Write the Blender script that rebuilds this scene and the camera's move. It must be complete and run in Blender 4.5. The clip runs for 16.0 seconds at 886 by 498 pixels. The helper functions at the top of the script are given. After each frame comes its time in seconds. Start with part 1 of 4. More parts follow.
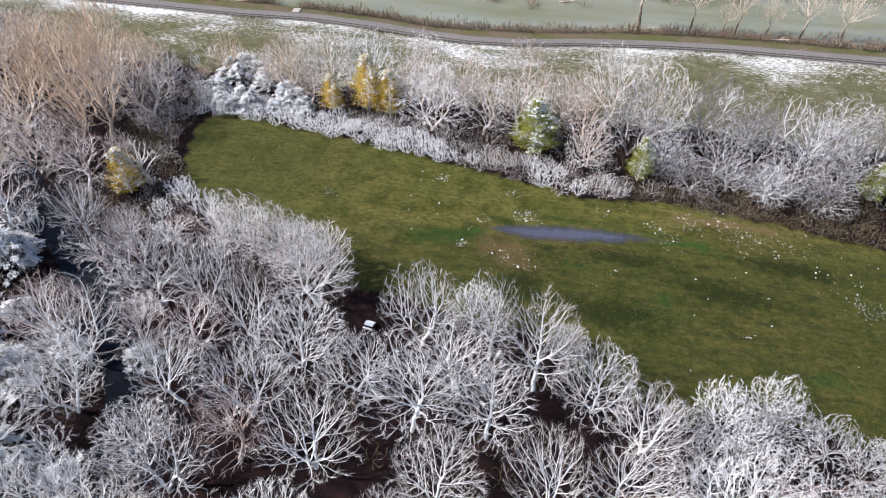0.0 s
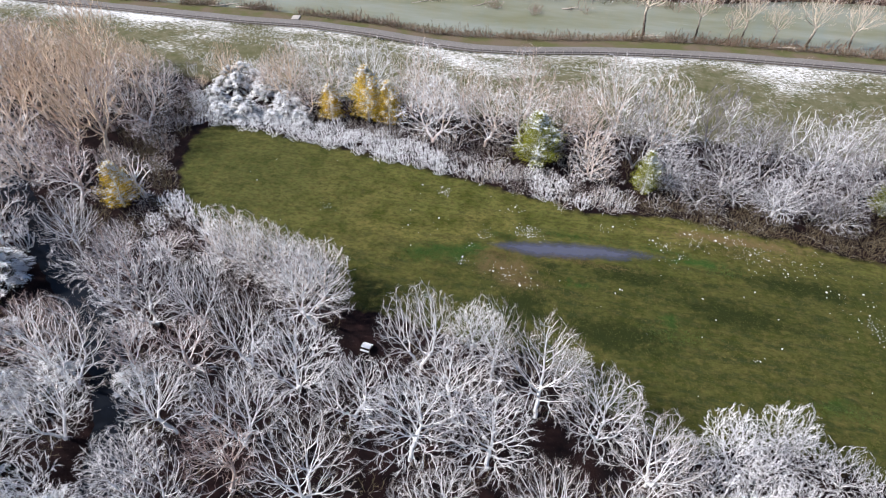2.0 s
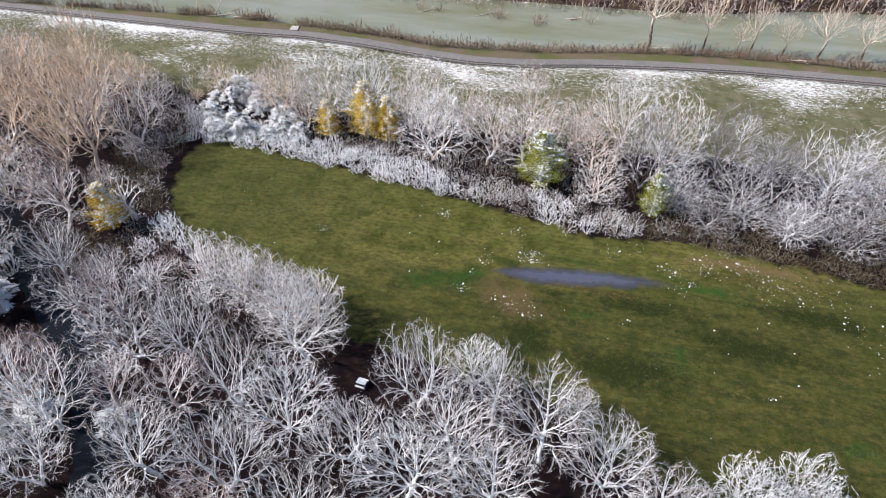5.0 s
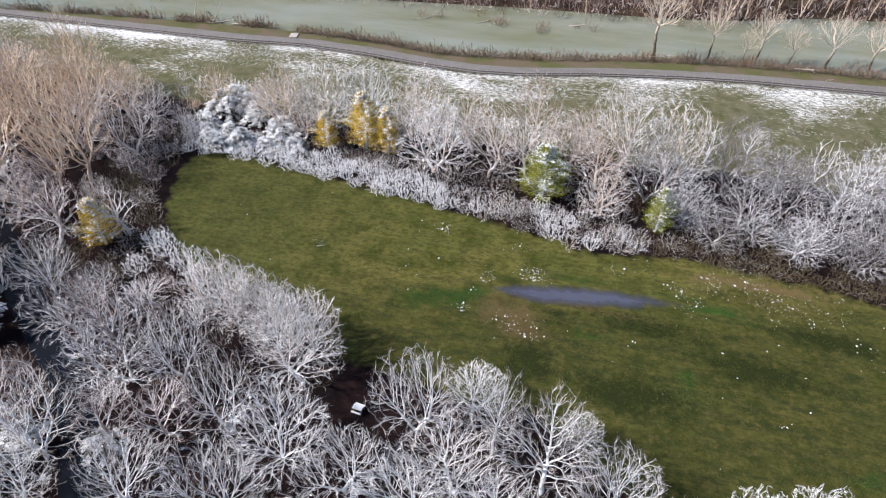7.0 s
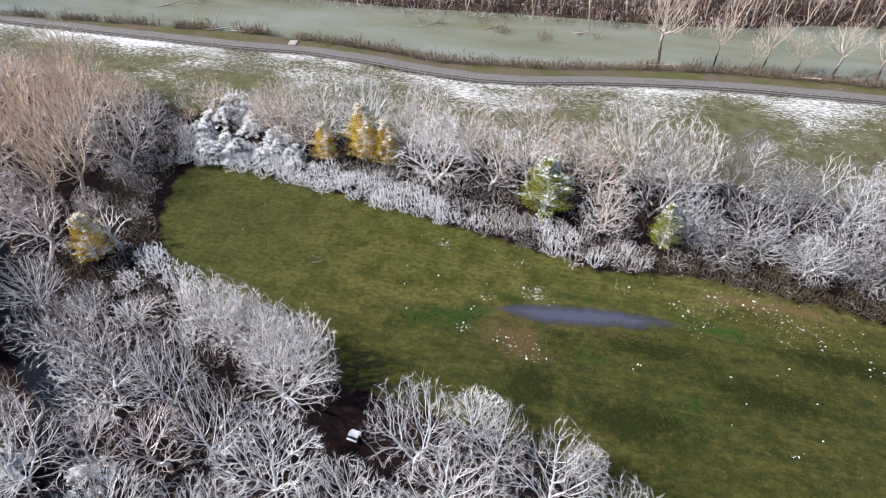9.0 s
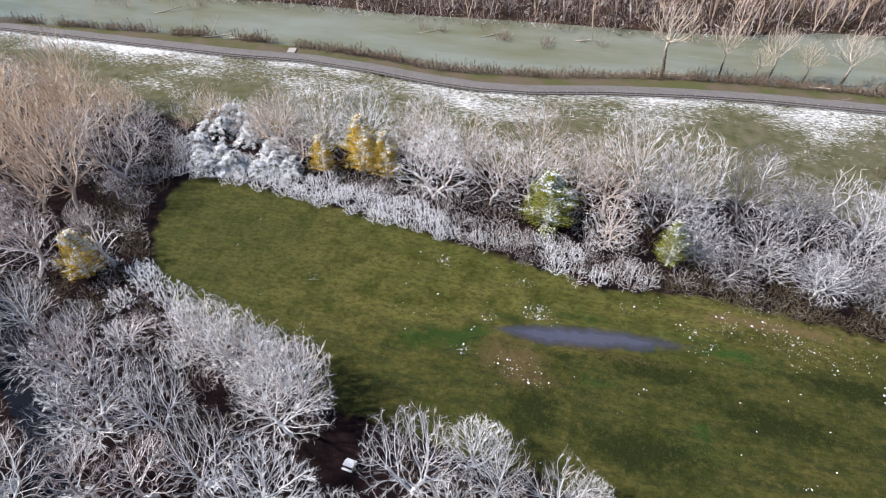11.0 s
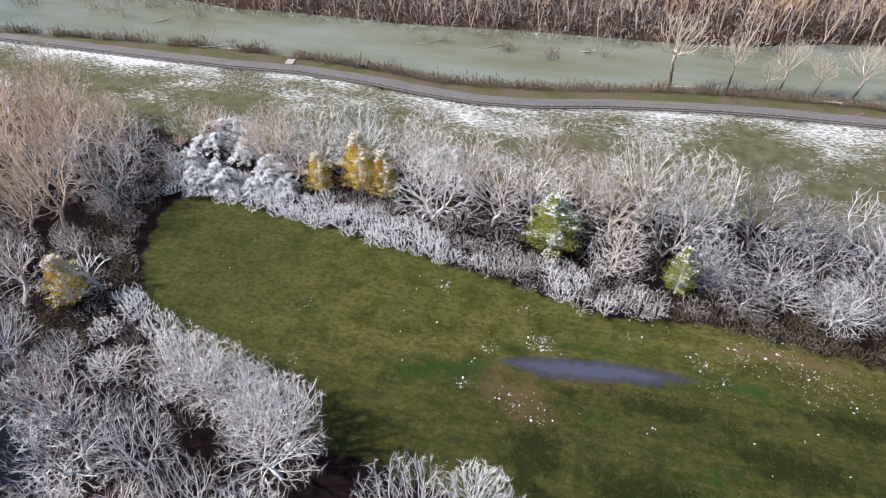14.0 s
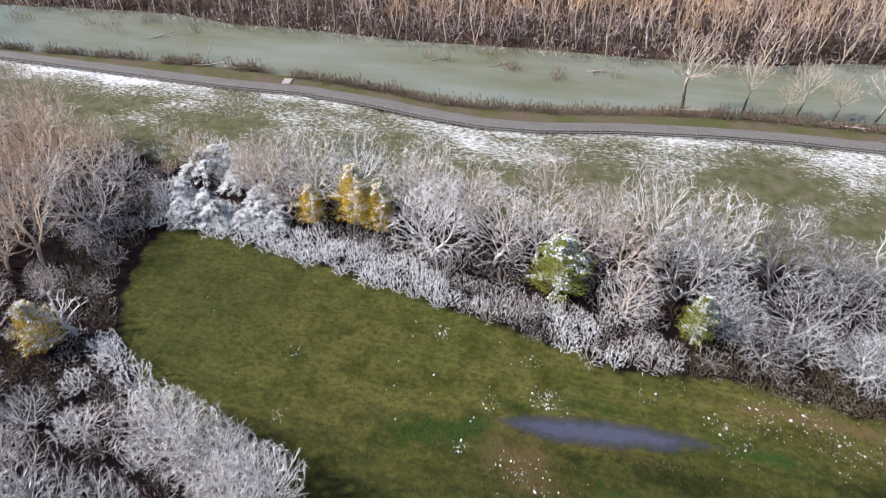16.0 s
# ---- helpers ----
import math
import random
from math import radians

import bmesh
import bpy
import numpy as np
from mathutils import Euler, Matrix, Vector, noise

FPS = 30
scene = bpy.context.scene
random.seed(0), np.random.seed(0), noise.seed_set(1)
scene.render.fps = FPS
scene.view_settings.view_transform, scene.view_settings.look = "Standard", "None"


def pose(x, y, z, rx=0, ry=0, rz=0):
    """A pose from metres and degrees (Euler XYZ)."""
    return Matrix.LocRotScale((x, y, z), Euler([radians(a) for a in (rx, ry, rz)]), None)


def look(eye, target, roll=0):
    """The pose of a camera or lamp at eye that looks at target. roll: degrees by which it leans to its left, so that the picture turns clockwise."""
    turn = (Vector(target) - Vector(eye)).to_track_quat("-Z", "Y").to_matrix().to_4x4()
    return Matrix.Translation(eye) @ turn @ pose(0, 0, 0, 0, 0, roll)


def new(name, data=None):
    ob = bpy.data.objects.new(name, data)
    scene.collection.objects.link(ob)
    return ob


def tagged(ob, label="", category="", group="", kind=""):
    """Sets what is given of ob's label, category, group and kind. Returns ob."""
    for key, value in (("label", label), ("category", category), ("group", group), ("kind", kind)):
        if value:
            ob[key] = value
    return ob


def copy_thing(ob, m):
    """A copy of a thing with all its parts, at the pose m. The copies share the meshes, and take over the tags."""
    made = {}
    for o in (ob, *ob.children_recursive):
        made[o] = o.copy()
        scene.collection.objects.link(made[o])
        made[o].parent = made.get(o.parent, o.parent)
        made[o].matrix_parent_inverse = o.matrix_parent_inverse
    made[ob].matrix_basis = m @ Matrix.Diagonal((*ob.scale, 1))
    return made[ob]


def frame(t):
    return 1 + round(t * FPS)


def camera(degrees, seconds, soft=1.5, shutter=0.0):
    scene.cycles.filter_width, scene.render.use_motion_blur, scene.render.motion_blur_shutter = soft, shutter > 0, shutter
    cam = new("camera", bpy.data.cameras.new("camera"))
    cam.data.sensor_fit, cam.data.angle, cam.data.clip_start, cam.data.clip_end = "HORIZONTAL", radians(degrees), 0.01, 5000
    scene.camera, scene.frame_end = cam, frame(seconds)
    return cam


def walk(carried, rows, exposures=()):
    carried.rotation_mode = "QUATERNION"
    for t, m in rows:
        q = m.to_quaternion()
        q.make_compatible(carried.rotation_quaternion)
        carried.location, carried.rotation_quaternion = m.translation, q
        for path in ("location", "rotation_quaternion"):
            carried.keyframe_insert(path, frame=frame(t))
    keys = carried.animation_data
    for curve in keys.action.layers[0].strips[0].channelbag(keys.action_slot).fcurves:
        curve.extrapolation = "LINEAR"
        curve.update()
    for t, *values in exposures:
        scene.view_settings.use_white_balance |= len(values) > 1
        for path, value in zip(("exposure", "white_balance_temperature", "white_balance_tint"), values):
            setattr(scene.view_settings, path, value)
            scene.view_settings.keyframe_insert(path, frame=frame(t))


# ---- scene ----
cam = camera(73.7, 16.0, soft=1.15, shutter=0.5)
# seconds, eye, yaw, pitch, roll
PATH = [
    (0, -0.295, 1.871, 62.619, 13.609, -42.015, 0.477),
    (0.5, -0.439, 2.722, 62.670, 13.664, -41.978, 0.464),
    (1, -0.583, 3.578, 62.720, 13.720, -41.939, 0.450),
    (1.5, -0.725, 4.419, 62.770, 13.775, -41.902, 0.437),
    (2, -0.869, 5.279, 62.820, 13.833, -41.863, 0.424),
    (2.5, -1.012, 6.135, 62.869, 13.890, -41.824, 0.411),
    (3, -1.147, 6.940, 62.915, 13.944, -41.788, 0.398),
    (3.5, -1.292, 7.809, 62.965, 14.003, -41.748, 0.385),
    (4, -1.436, 8.680, 63.014, 14.063, -41.708, 0.371),
    (6.5, -2.132, 12.901, 63.246, 14.359, -41.509, 0.307),
    (7, -2.271, 13.753, 63.292, 14.420, -41.468, 0.294),
    (7.5, -2.410, 14.606, 63.337, 14.481, -41.427, 0.281),
    (8, -2.545, 15.432, 63.380, 14.541, -41.387, 0.268),
    (8.5, -2.686, 16.301, 63.426, 14.605, -41.345, 0.255),
    (9, -2.816, 17.104, 63.467, 14.664, -41.305, 0.243),
    (11.5, -3.501, 21.373, 63.682, 14.985, -41.092, 0.178),
    (12, -3.629, 22.180, 63.721, 15.046, -41.051, 0.166),
    (12.5, -3.754, 22.966, 63.760, 15.107, -41.011, 0.154),
    (13, -3.887, 23.803, 63.800, 15.172, -40.968, 0.142),
    (13.5, -4.016, 24.623, 63.839, 15.236, -40.926, 0.129),
    (14, -4.149, 25.466, 63.878, 15.303, -40.882, 0.117),
    (14.5, -4.284, 26.326, 63.919, 15.371, -40.837, 0.104),
    (15, -4.420, 27.194, 63.959, 15.440, -40.791, 0.091),
    (15.5, -4.718, 29.100, 64.045, 15.593, -40.690, 0.063),
    (16, -5.428, 33.700, 64.245, 15.973, -40.441, -0.005),
]
walk(cam, [(t, pose(x, y, z, 90 + pitch, 0, yaw) @ pose(0, 0, 0, 0, 0, roll)) for t, x, y, z, yaw, pitch, roll in PATH],
     exposures=[(0, 0.78), (8, 0.71), (16, 0.62)])

# ---- light ----
SUN = Vector((-0.93, -0.30, 0.86)).normalized()
world = bpy.data.worlds.new("sky")
scene.world = world
world.use_nodes = True
wn = world.node_tree
sky = wn.nodes.new("ShaderNodeTexSky")
sky.sky_type, sky.sun_disc = "NISHITA", False
sky.dust_density, sky.ozone_density = 0.1, 5.0
sky.sun_elevation, sky.sun_rotation = math.asin(SUN.z), math.atan2(SUN.x, SUN.y)
wn.links.new(sky.outputs[0], wn.nodes["Background"].inputs[0])
wn.nodes["Background"].inputs[1].default_value = 0.073
lamp = bpy.data.lights.new("sun", "SUN")
lamp.energy, lamp.angle, lamp.color = 5.0, radians(3), (1.0, 0.93, 0.90)
new("sun", lamp).matrix_world = look(SUN * 200, (0, 0, 0))


# ---- materials ----
class Nodes:
    """A small helper for node materials."""

    def __init__(self, name, rough=0.9, spec=0.3):
        self.m = bpy.data.materials.new(name)
        self.m.use_nodes = True
        self.t = self.m.node_tree
        self.b = self.t.nodes["Principled BSDF"]
        self.b.inputs["Roughness"].default_value = rough
        self.b.inputs["Specular IOR Level"].default_value = spec

    def put(self, sock, v):
        if isinstance(v, bpy.types.NodeSocket):
            self.t.links.new(v, sock)
        else:
            sock.default_value = v

    def node(self, kind, out=0, **ins):
        n = self.t.nodes.new(kind)
        for k, v in ins.items():
            self.put(n.inputs[k.replace("_", " ")], v)
        return n.outputs[out]

    def where(self, stretch=(1, 1, 1)):
        p = self.node("ShaderNodeNewGeometry")
        n = self.t.nodes.new("ShaderNodeVectorMath")
        n.operation = "MULTIPLY"
        self.put(n.inputs[0], p)
        n.inputs[1].default_value = stretch
        return n.outputs[0]

    def noise(self, scale, detail=4, rough=0.55, stretch=(1, 1, 1)):
        return self.node("ShaderNodeTexNoise", Vector=self.where(stretch), Scale=scale, Detail=detail, Roughness=rough)

    def math(self, op, a, b=0.0, c=0.0, clamp=False):
        n = self.t.nodes.new("ShaderNodeMath")
        n.operation, n.use_clamp = op, clamp
        for i, v in enumerate((a, b, c)):
            self.put(n.inputs[i], v)
        return n.outputs[0]

    def span(self, v, lo, hi, a=0.0, b=1.0):
        n = self.t.nodes.new("ShaderNodeMapRange")
        for i, x in enumerate((v, lo, hi, a, b)):
            self.put(n.inputs[i], x)
        return n.outputs[0]

    def mix(self, f, a, b):
        n = self.t.nodes.new("ShaderNodeMix")
        n.data_type = "RGBA"
        self.put(n.inputs[0], f)
        for i, v in ((6, a), (7, b)):
            self.put(n.inputs[i], (*v, 1) if isinstance(v, tuple) else v)
        return n.outputs[2]

    def normal_z(self):
        n = self.t.nodes.new("ShaderNodeSeparateXYZ")
        self.t.links.new(self.node("ShaderNodeNewGeometry", 1), n.inputs[0])
        return n.outputs[2]

    def attr(self, key):
        n = self.t.nodes.new("ShaderNodeAttribute")
        n.attribute_name = key
        return n.outputs[2]

    def chance(self):
        return self.node("ShaderNodeObjectInfo", 5)

    def done(self, colour, bump=None, strength=0.4, distance=0.05, rough=None):
        self.put(self.b.inputs["Base Color"], (*colour, 1) if isinstance(colour, tuple) else colour)
        if rough is not None:
            self.put(self.b.inputs["Roughness"], rough)
        if bump is not None:
            self.put(self.b.inputs["Normal"], self.node("ShaderNodeBump", Height=bump, Strength=strength, Distance=distance))
        return self.m


SNOW_COLOUR = (0.86, 0.87, 0.89)


def snowy_bark(name, dark, light, amount, grip=0.35):
    """Bark with snow on its upper sides; amount 0 to 1 is how much snow lies on it."""
    k = Nodes(name, 0.85)
    bark = k.mix(k.noise(2.5, 3), dark, light)
    lie = k.math("ADD", k.math("MULTIPLY", k.normal_z(), grip), k.math("ADD", k.noise(0.9, 3), k.math("MULTIPLY", k.chance(), 0.3)))
    cut = 1.17 - 0.65 * amount
    return k.done(k.mix(k.span(lie, cut - 0.1, cut + 0.2), bark, SNOW_COLOUR))


BARK_WHITE = snowy_bark("snowy_bark", (0.20, 0.165, 0.14), (0.44, 0.39, 0.35), 1.32)
TWIG_WHITE = snowy_bark("snowy_twigs", (0.15, 0.122, 0.108), (0.31, 0.27, 0.245), 0.42)
BARK_GREY = snowy_bark("grey_bark", (0.14, 0.123, 0.118), (0.30, 0.278, 0.27), 0.66)
TWIG_GREY = snowy_bark("grey_twigs", (0.095, 0.087, 0.10), (0.205, 0.19, 0.205), 0.20)
BARK_TAN = snowy_bark("tan_bark", (0.58, 0.43, 0.31), (0.90, 0.75, 0.59), 0.32)
TWIG_TAN = snowy_bark("tan_twigs", (0.36, 0.255, 0.175), (0.62, 0.47, 0.335), 0.22)
BARK_PINK = snowy_bark("pinkish_bark", (0.32, 0.24, 0.215), (0.64, 0.52, 0.465), 0.62)
TWIG_PINK = snowy_bark("pinkish_twigs", (0.145, 0.094, 0.086), (0.34, 0.24, 0.22), 0.28)
BARK_FAR = snowy_bark("far_bark", (0.38, 0.28, 0.20), (0.78, 0.63, 0.49), 0.3)
TWIG_FAR = snowy_bark("far_twigs", (0.42, 0.27, 0.19), (0.72, 0.53, 0.40), 0.3)
TWIG_BROWN = snowy_bark("brown_brush", (0.072, 0.057, 0.033), (0.185, 0.15, 0.088), 0.06)
TWIG_FROST = snowy_bark("frosted_brush", (0.24, 0.22, 0.21), (0.42, 0.39, 0.37), 1.4)
TWIG_THICK = snowy_bark("frosted_twigs", (0.15, 0.155, 0.18), (0.28, 0.285, 0.32), 0.62)
TWIG_SYC = snowy_bark("pale_twigs", (0.42, 0.31, 0.22), (0.72, 0.58, 0.45), 0.35)
BARK_PALE = snowy_bark("bleached_bark", (0.70, 0.58, 0.50), (0.86, 0.77, 0.70), 0.8)
TWIG_PALE = snowy_bark("bleached_twigs", (0.44, 0.30, 0.23), (0.68, 0.52, 0.43), 0.4)
BARK_ROSE = snowy_bark("rosy_bark", (0.48, 0.375, 0.305), (0.84, 0.70, 0.59), 0.6)
TWIG_ROSE = snowy_bark("rosy_twigs", (0.26, 0.192, 0.16), (0.48, 0.385, 0.33), 0.5)
TWIG_STRAW = snowy_bark("straw_brush", (0.33, 0.27, 0.22), (0.60, 0.515, 0.44), 0.66)
TWIG_FAR2 = snowy_bark("orange_twigs", (0.46, 0.26, 0.13), (0.76, 0.50, 0.28), 0.15)
TWIG_BANK = snowy_bark("tan_brush", (0.13, 0.088, 0.064), (0.31, 0.22, 0.16), 0.12)
TWIG_FARPINK = snowy_bark("pinkish_brush", (0.22, 0.145, 0.12), (0.46, 0.34, 0.28), 0.3)


def sycamore_bark():
    k = Nodes("pale_bark", 0.85)
    n = k.t.nodes.new("ShaderNodeSeparateXYZ")
    k.t.links.new(k.node("ShaderNodeTexCoord", 3), n.inputs[0])
    high = k.math("ADD", n.outputs[2], k.math("MULTIPLY", k.noise(1.2, 4), 6.0))
    pale = k.mix(k.noise(2.0, 4), (0.50, 0.42, 0.33), (0.74, 0.66, 0.56))
    return k.done(k.mix(k.span(high, 8.5, 13), (0.09, 0.07, 0.055), pale))


BARK_SYC = sycamore_bark()


def needles(name, dark, light, amount):
    """Evergreen sprays; snow has stayed on the side away from the sun and melted on the other."""
    k = Nodes(name, 0.8)
    leaf = k.mix(k.span(k.noise(1.5, 4), 0.3, 0.7), dark, light)
    n = k.t.nodes.new("ShaderNodeSeparateXYZ")
    k.t.links.new(k.node("ShaderNodeTexCoord", 3), n.inputs[0])
    side = k.math("MULTIPLY", n.outputs[0], 0.008)
    lie = k.math("ADD", k.math("ADD", k.math("MULTIPLY", k.normal_z(), 0.12), side), k.noise(0.75, 2, 0.5))
    cut = 0.95 - 0.6 * amount
    return k.done(k.mix(k.span(lie, cut - 0.03, cut + 0.05), leaf, SNOW_COLOUR))


CEDAR_GREEN = needles("cedar_green", (0.085, 0.105, 0.010), (0.36, 0.37, 0.035), 0.06)
CEDAR_GOLD = needles("cedar_gold", (0.26, 0.185, 0.016), (0.82, 0.56, 0.05), 0.10)
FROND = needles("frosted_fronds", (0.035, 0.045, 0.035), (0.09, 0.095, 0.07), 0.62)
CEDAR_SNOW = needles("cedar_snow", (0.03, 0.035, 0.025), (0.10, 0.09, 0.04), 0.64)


def ground_material():
    k = Nodes("ground", 0.95, 0.08)
    big, mid, fine = k.noise(0.05, 3), k.noise(0.35, 5), k.noise(3.0, 4)
    grass = k.mix(k.span(big, 0.38, 0.62), (0.093, 0.100, 0.026), (0.134, 0.122, 0.036))
    grass = k.mix(k.span(k.noise(0.22, 6, 0.66), 0.44, 0.64), grass, (0.042, 0.051, 0.008))
    across = k.t.nodes.new("ShaderNodeSeparateXYZ")
    k.t.links.new(k.where(), across.inputs[0])
    # grows towards the near side and the right; the grass darkens with it
    nearer = k.math("ADD", k.math("SUBTRACT", k.math("MULTIPLY", across.outputs[0], 0.4), k.math("MULTIPLY", across.outputs[1], 2.0)), k.math("MULTIPLY", k.noise(0.08, 4), 26))
    grass = k.mix(k.span(nearer, -150, -128, 0, 0.62), grass, (0.028, 0.034, 0.009))
    # soft shade of the left-hand woods, put into the grass colour
    wood_shade = k.math("ADD", k.math("MULTIPLY", across.outputs[0], -1.0), k.math("MULTIPLY", k.noise(0.06, 4), 24))
    grass = k.mix(k.span(wood_shade, 34, 66, 0, 0.5), grass, (0.039, 0.050, 0.017))
    streak = k.noise(0.42, 5, 0.68, (0.42, 1.6, 1))
    grass = k.mix(k.math("MULTIPLY", k.span(streak, 0.47, 0.60, 0, 0.9), k.span(nearer, -155, -130, 0.3, 1.0)), grass, (0.025, 0.033, 0.012))
    grass = k.mix(k.span(k.noise(0.7, 6, 0.78), 0.48, 0.64, 0, 0.7), grass, (0.098, 0.082, 0.027))
    grass = k.mix(k.span(k.noise(1.2, 6, 0.8, (0.8, 1.25, 1)), 0.45, 0.62, 0, 0.75), grass, (0.022, 0.027, 0.006))
    rag = k.math("MULTIPLY", k.math("SUBTRACT", k.noise(0.5, 6, 0.72), 0.5), 2.6)
    grass = k.mix(k.span(k.math("ADD", k.attr("dead"), rag), 0.25, 0.75, 0, 0.75), grass, (0.129, 0.090, 0.046))
    grass = k.mix(k.span(k.math("ADD", k.attr("lush"), rag), 0.25, 0.80, 0, 0.9), grass, (0.024, 0.058, 0.012))
    grass = k.mix(k.span(k.math("ADD", k.attr("dark"), rag), 0.20, 0.75, 0, 0.9), grass, (0.015, 0.021, 0.006))
    # leaf litter taken nearly to black: the shade under the trees is in its colour
    shaded_litter = k.mix(k.span(mid, 0.35, 0.65), (0.006, 0.004, 0.005), (0.019, 0.010, 0.010))
    shaded_litter = k.mix(k.span(fine, 0.64, 0.72, 0, 0.2), shaded_litter, (0.20, 0.15, 0.13))
    meadow = k.mix(k.span(mid, 0.35, 0.65), (0.072, 0.076, 0.034), (0.135, 0.126, 0.080))
    lie = k.math("ADD", k.math("MULTIPLY", k.noise(0.075, 4, 0.55, (0.7, 1.3, 1)), 0.42), k.math("MULTIPLY", k.noise(1.3, 5, 0.78, (0.6, 1.3, 1)), 0.65))
    near = k.attr("to_fence")
    lie = k.math("ADD", lie, k.span(near, 1.0, 14, 0.05, -0.055))
    meadow = k.mix(k.span(lie, 0.53, 0.70), meadow, SNOW_COLOUR)
    edge = k.math("MULTIPLY", k.math("SUBTRACT", mid, 0.5), 5.0)
    f = k.attr("field")
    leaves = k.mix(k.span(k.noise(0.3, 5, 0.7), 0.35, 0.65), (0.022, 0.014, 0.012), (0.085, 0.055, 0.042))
    shaded_litter = k.mix(k.span(across.outputs[1], 168, 176), shaded_litter, leaves)
    c = k.mix(k.span(k.math("ADD", f, edge), -0.6, 0.6), shaded_litter, grass)
    g = k.attr("meadow")
    c = k.mix(k.span(k.math("ADD", g, edge), -0.8, 0.8), c, meadow)
    v = k.attr("verge")
    verge = k.mix(k.span(k.noise(0.12, 5, 0.65), 0.42, 0.58), (0.125, 0.100, 0.070), (0.088, 0.092, 0.038))
    c = k.mix(k.span(k.math("ADD", v, k.math("MULTIPLY", edge, 0.3)), -0.3, 0.3), c, verge)
    return k.done(c, k.math("ADD", fine, mid), 0.6, 0.12)


GROUND = ground_material()


def plain(name, a, b, scale, rough=0.9, bump=0.3, spec=0.3):
    k = Nodes(name, rough, spec)
    n = k.noise(scale, 5)
    return k.done(k.mix(k.span(n, 0.3, 0.7), a, b), n, bump, 0.03)


def gravel_material():
    k = Nodes("gravel", 0.95)
    c = k.mix(k.span(k.noise(0.5, 4, 0.6, (0.3, 1, 1)), 0.3, 0.7), (0.10, 0.094, 0.09), (0.155, 0.147, 0.142))
    c = k.mix(k.span(k.noise(9.0, 3), 0.40, 0.75), c, (0.23, 0.22, 0.21))
    return k.done(c, k.noise(9.0, 3), 0.6, 0.05)


GRAVEL = gravel_material()
WOOD = plain("weathered_wood", (0.14, 0.12, 0.10), (0.30, 0.27, 0.24), 6.0)
WOOD_DARK = plain("dark_wood", (0.07, 0.06, 0.06), (0.15, 0.13, 0.125), 6.0)
WOOD_PALE = plain("pale_wood", (0.26, 0.23, 0.21), (0.44, 0.40, 0.37), 6.0)
SNOW_MAT = plain("snow", (0.74, 0.77, 0.82), (0.84, 0.86, 0.88), 5.0, 0.7)
DRIFT = plain("driftwood", (0.30, 0.25, 0.20), (0.55, 0.50, 0.44), 3.0)
STONE = plain("pale_stone", (0.30, 0.28, 0.26), (0.46, 0.43, 0.40), 3.0)


def water_material(name, a, b, rough, ripple, scale):
    k = Nodes(name, rough, 0.5)
    k.b.inputs["IOR"].default_value = 1.33
    c = k.mix(k.span(k.noise(0.035, 5, 0.62, (0.5, 1.6, 1)), 0.36, 0.64), a, b)
    c = k.mix(k.span(k.noise(0.35, 5, 0.7, (0.3, 1.8, 1)), 0.62, 0.78, 0, 0.5), c, tuple(min(1, v * 1.5) for v in b))
    return k.done(c, k.noise(scale, 4, 0.6, (0.5, 1.5, 1)), ripple, 0.1)


RIVER = water_material("river_water", (0.150, 0.160, 0.098), (0.215, 0.238, 0.200), 0.03, 0.03, 0.8)
CREEK = water_material("creek_water", (0.006, 0.008, 0.012), (0.010, 0.012, 0.016), 0.10, 0.04, 1.2)
def shallow(m):
    """Lets the grass show through where the water is thin."""
    k = m.node_tree
    at = k.nodes.new("ShaderNodeAttribute")
    at.attribute_name = "deep"
    grain = k.nodes.new("ShaderNodeTexNoise")
    grain.inputs["Scale"].default_value, grain.inputs["Detail"].default_value, grain.inputs["Roughness"].default_value = 0.7, 7, 0.75
    k.links.new(k.nodes.new("ShaderNodeNewGeometry").outputs[0], grain.inputs["Vector"])
    less = k.nodes.new("ShaderNodeMath")
    less.operation = "SUBTRACT"
    k.links.new(at.outputs[2], less.inputs[0])
    k.links.new(grain.outputs[0], less.inputs[1])
    f = k.nodes.new("ShaderNodeMapRange")
    for i, v in enumerate((-0.45, 0.8)):
        f.inputs[i + 1].default_value = v
    k.links.new(less.outputs[0], f.inputs[0])
    k.links.new(f.outputs[0], k.nodes["Principled BSDF"].inputs["Alpha"])
    return m


CREEK.node_tree.nodes["Principled BSDF"].inputs["Specular IOR Level"].default_value = 0.2
PUDDLE = shallow(water_material("puddle_water", (0.062, 0.068, 0.100), (0.088, 0.095, 0.130), 0.08, 0.04, 1.0))


# ---- shaping helpers ----
def mesh_of(name, verts, faces, mats, index=None, smooth=True):
    me = bpy.data.meshes.new(name)
    me.from_pydata(verts, [], faces)
    for m in mats:
        me.materials.append(m)
    if index is not None:
        me.polygons.foreach_set("material_index", index)
    me.polygons.foreach_set("use_smooth", [smooth] * len(faces))
    me.update()
    return me


def part(name, me, parent, label=""):
    ob = new(name, me)
    ob.parent = parent
    return tagged(ob, label)


def inside(poly, x, y):
    hit = False
    for (ax, ay), (bx, by) in zip(poly, poly[1:] + poly[:1]):
        if (ay > y) != (by > y) and x < (bx - ax) * (y - ay) / (by - ay) + ax:
            hit = not hit
    return hit


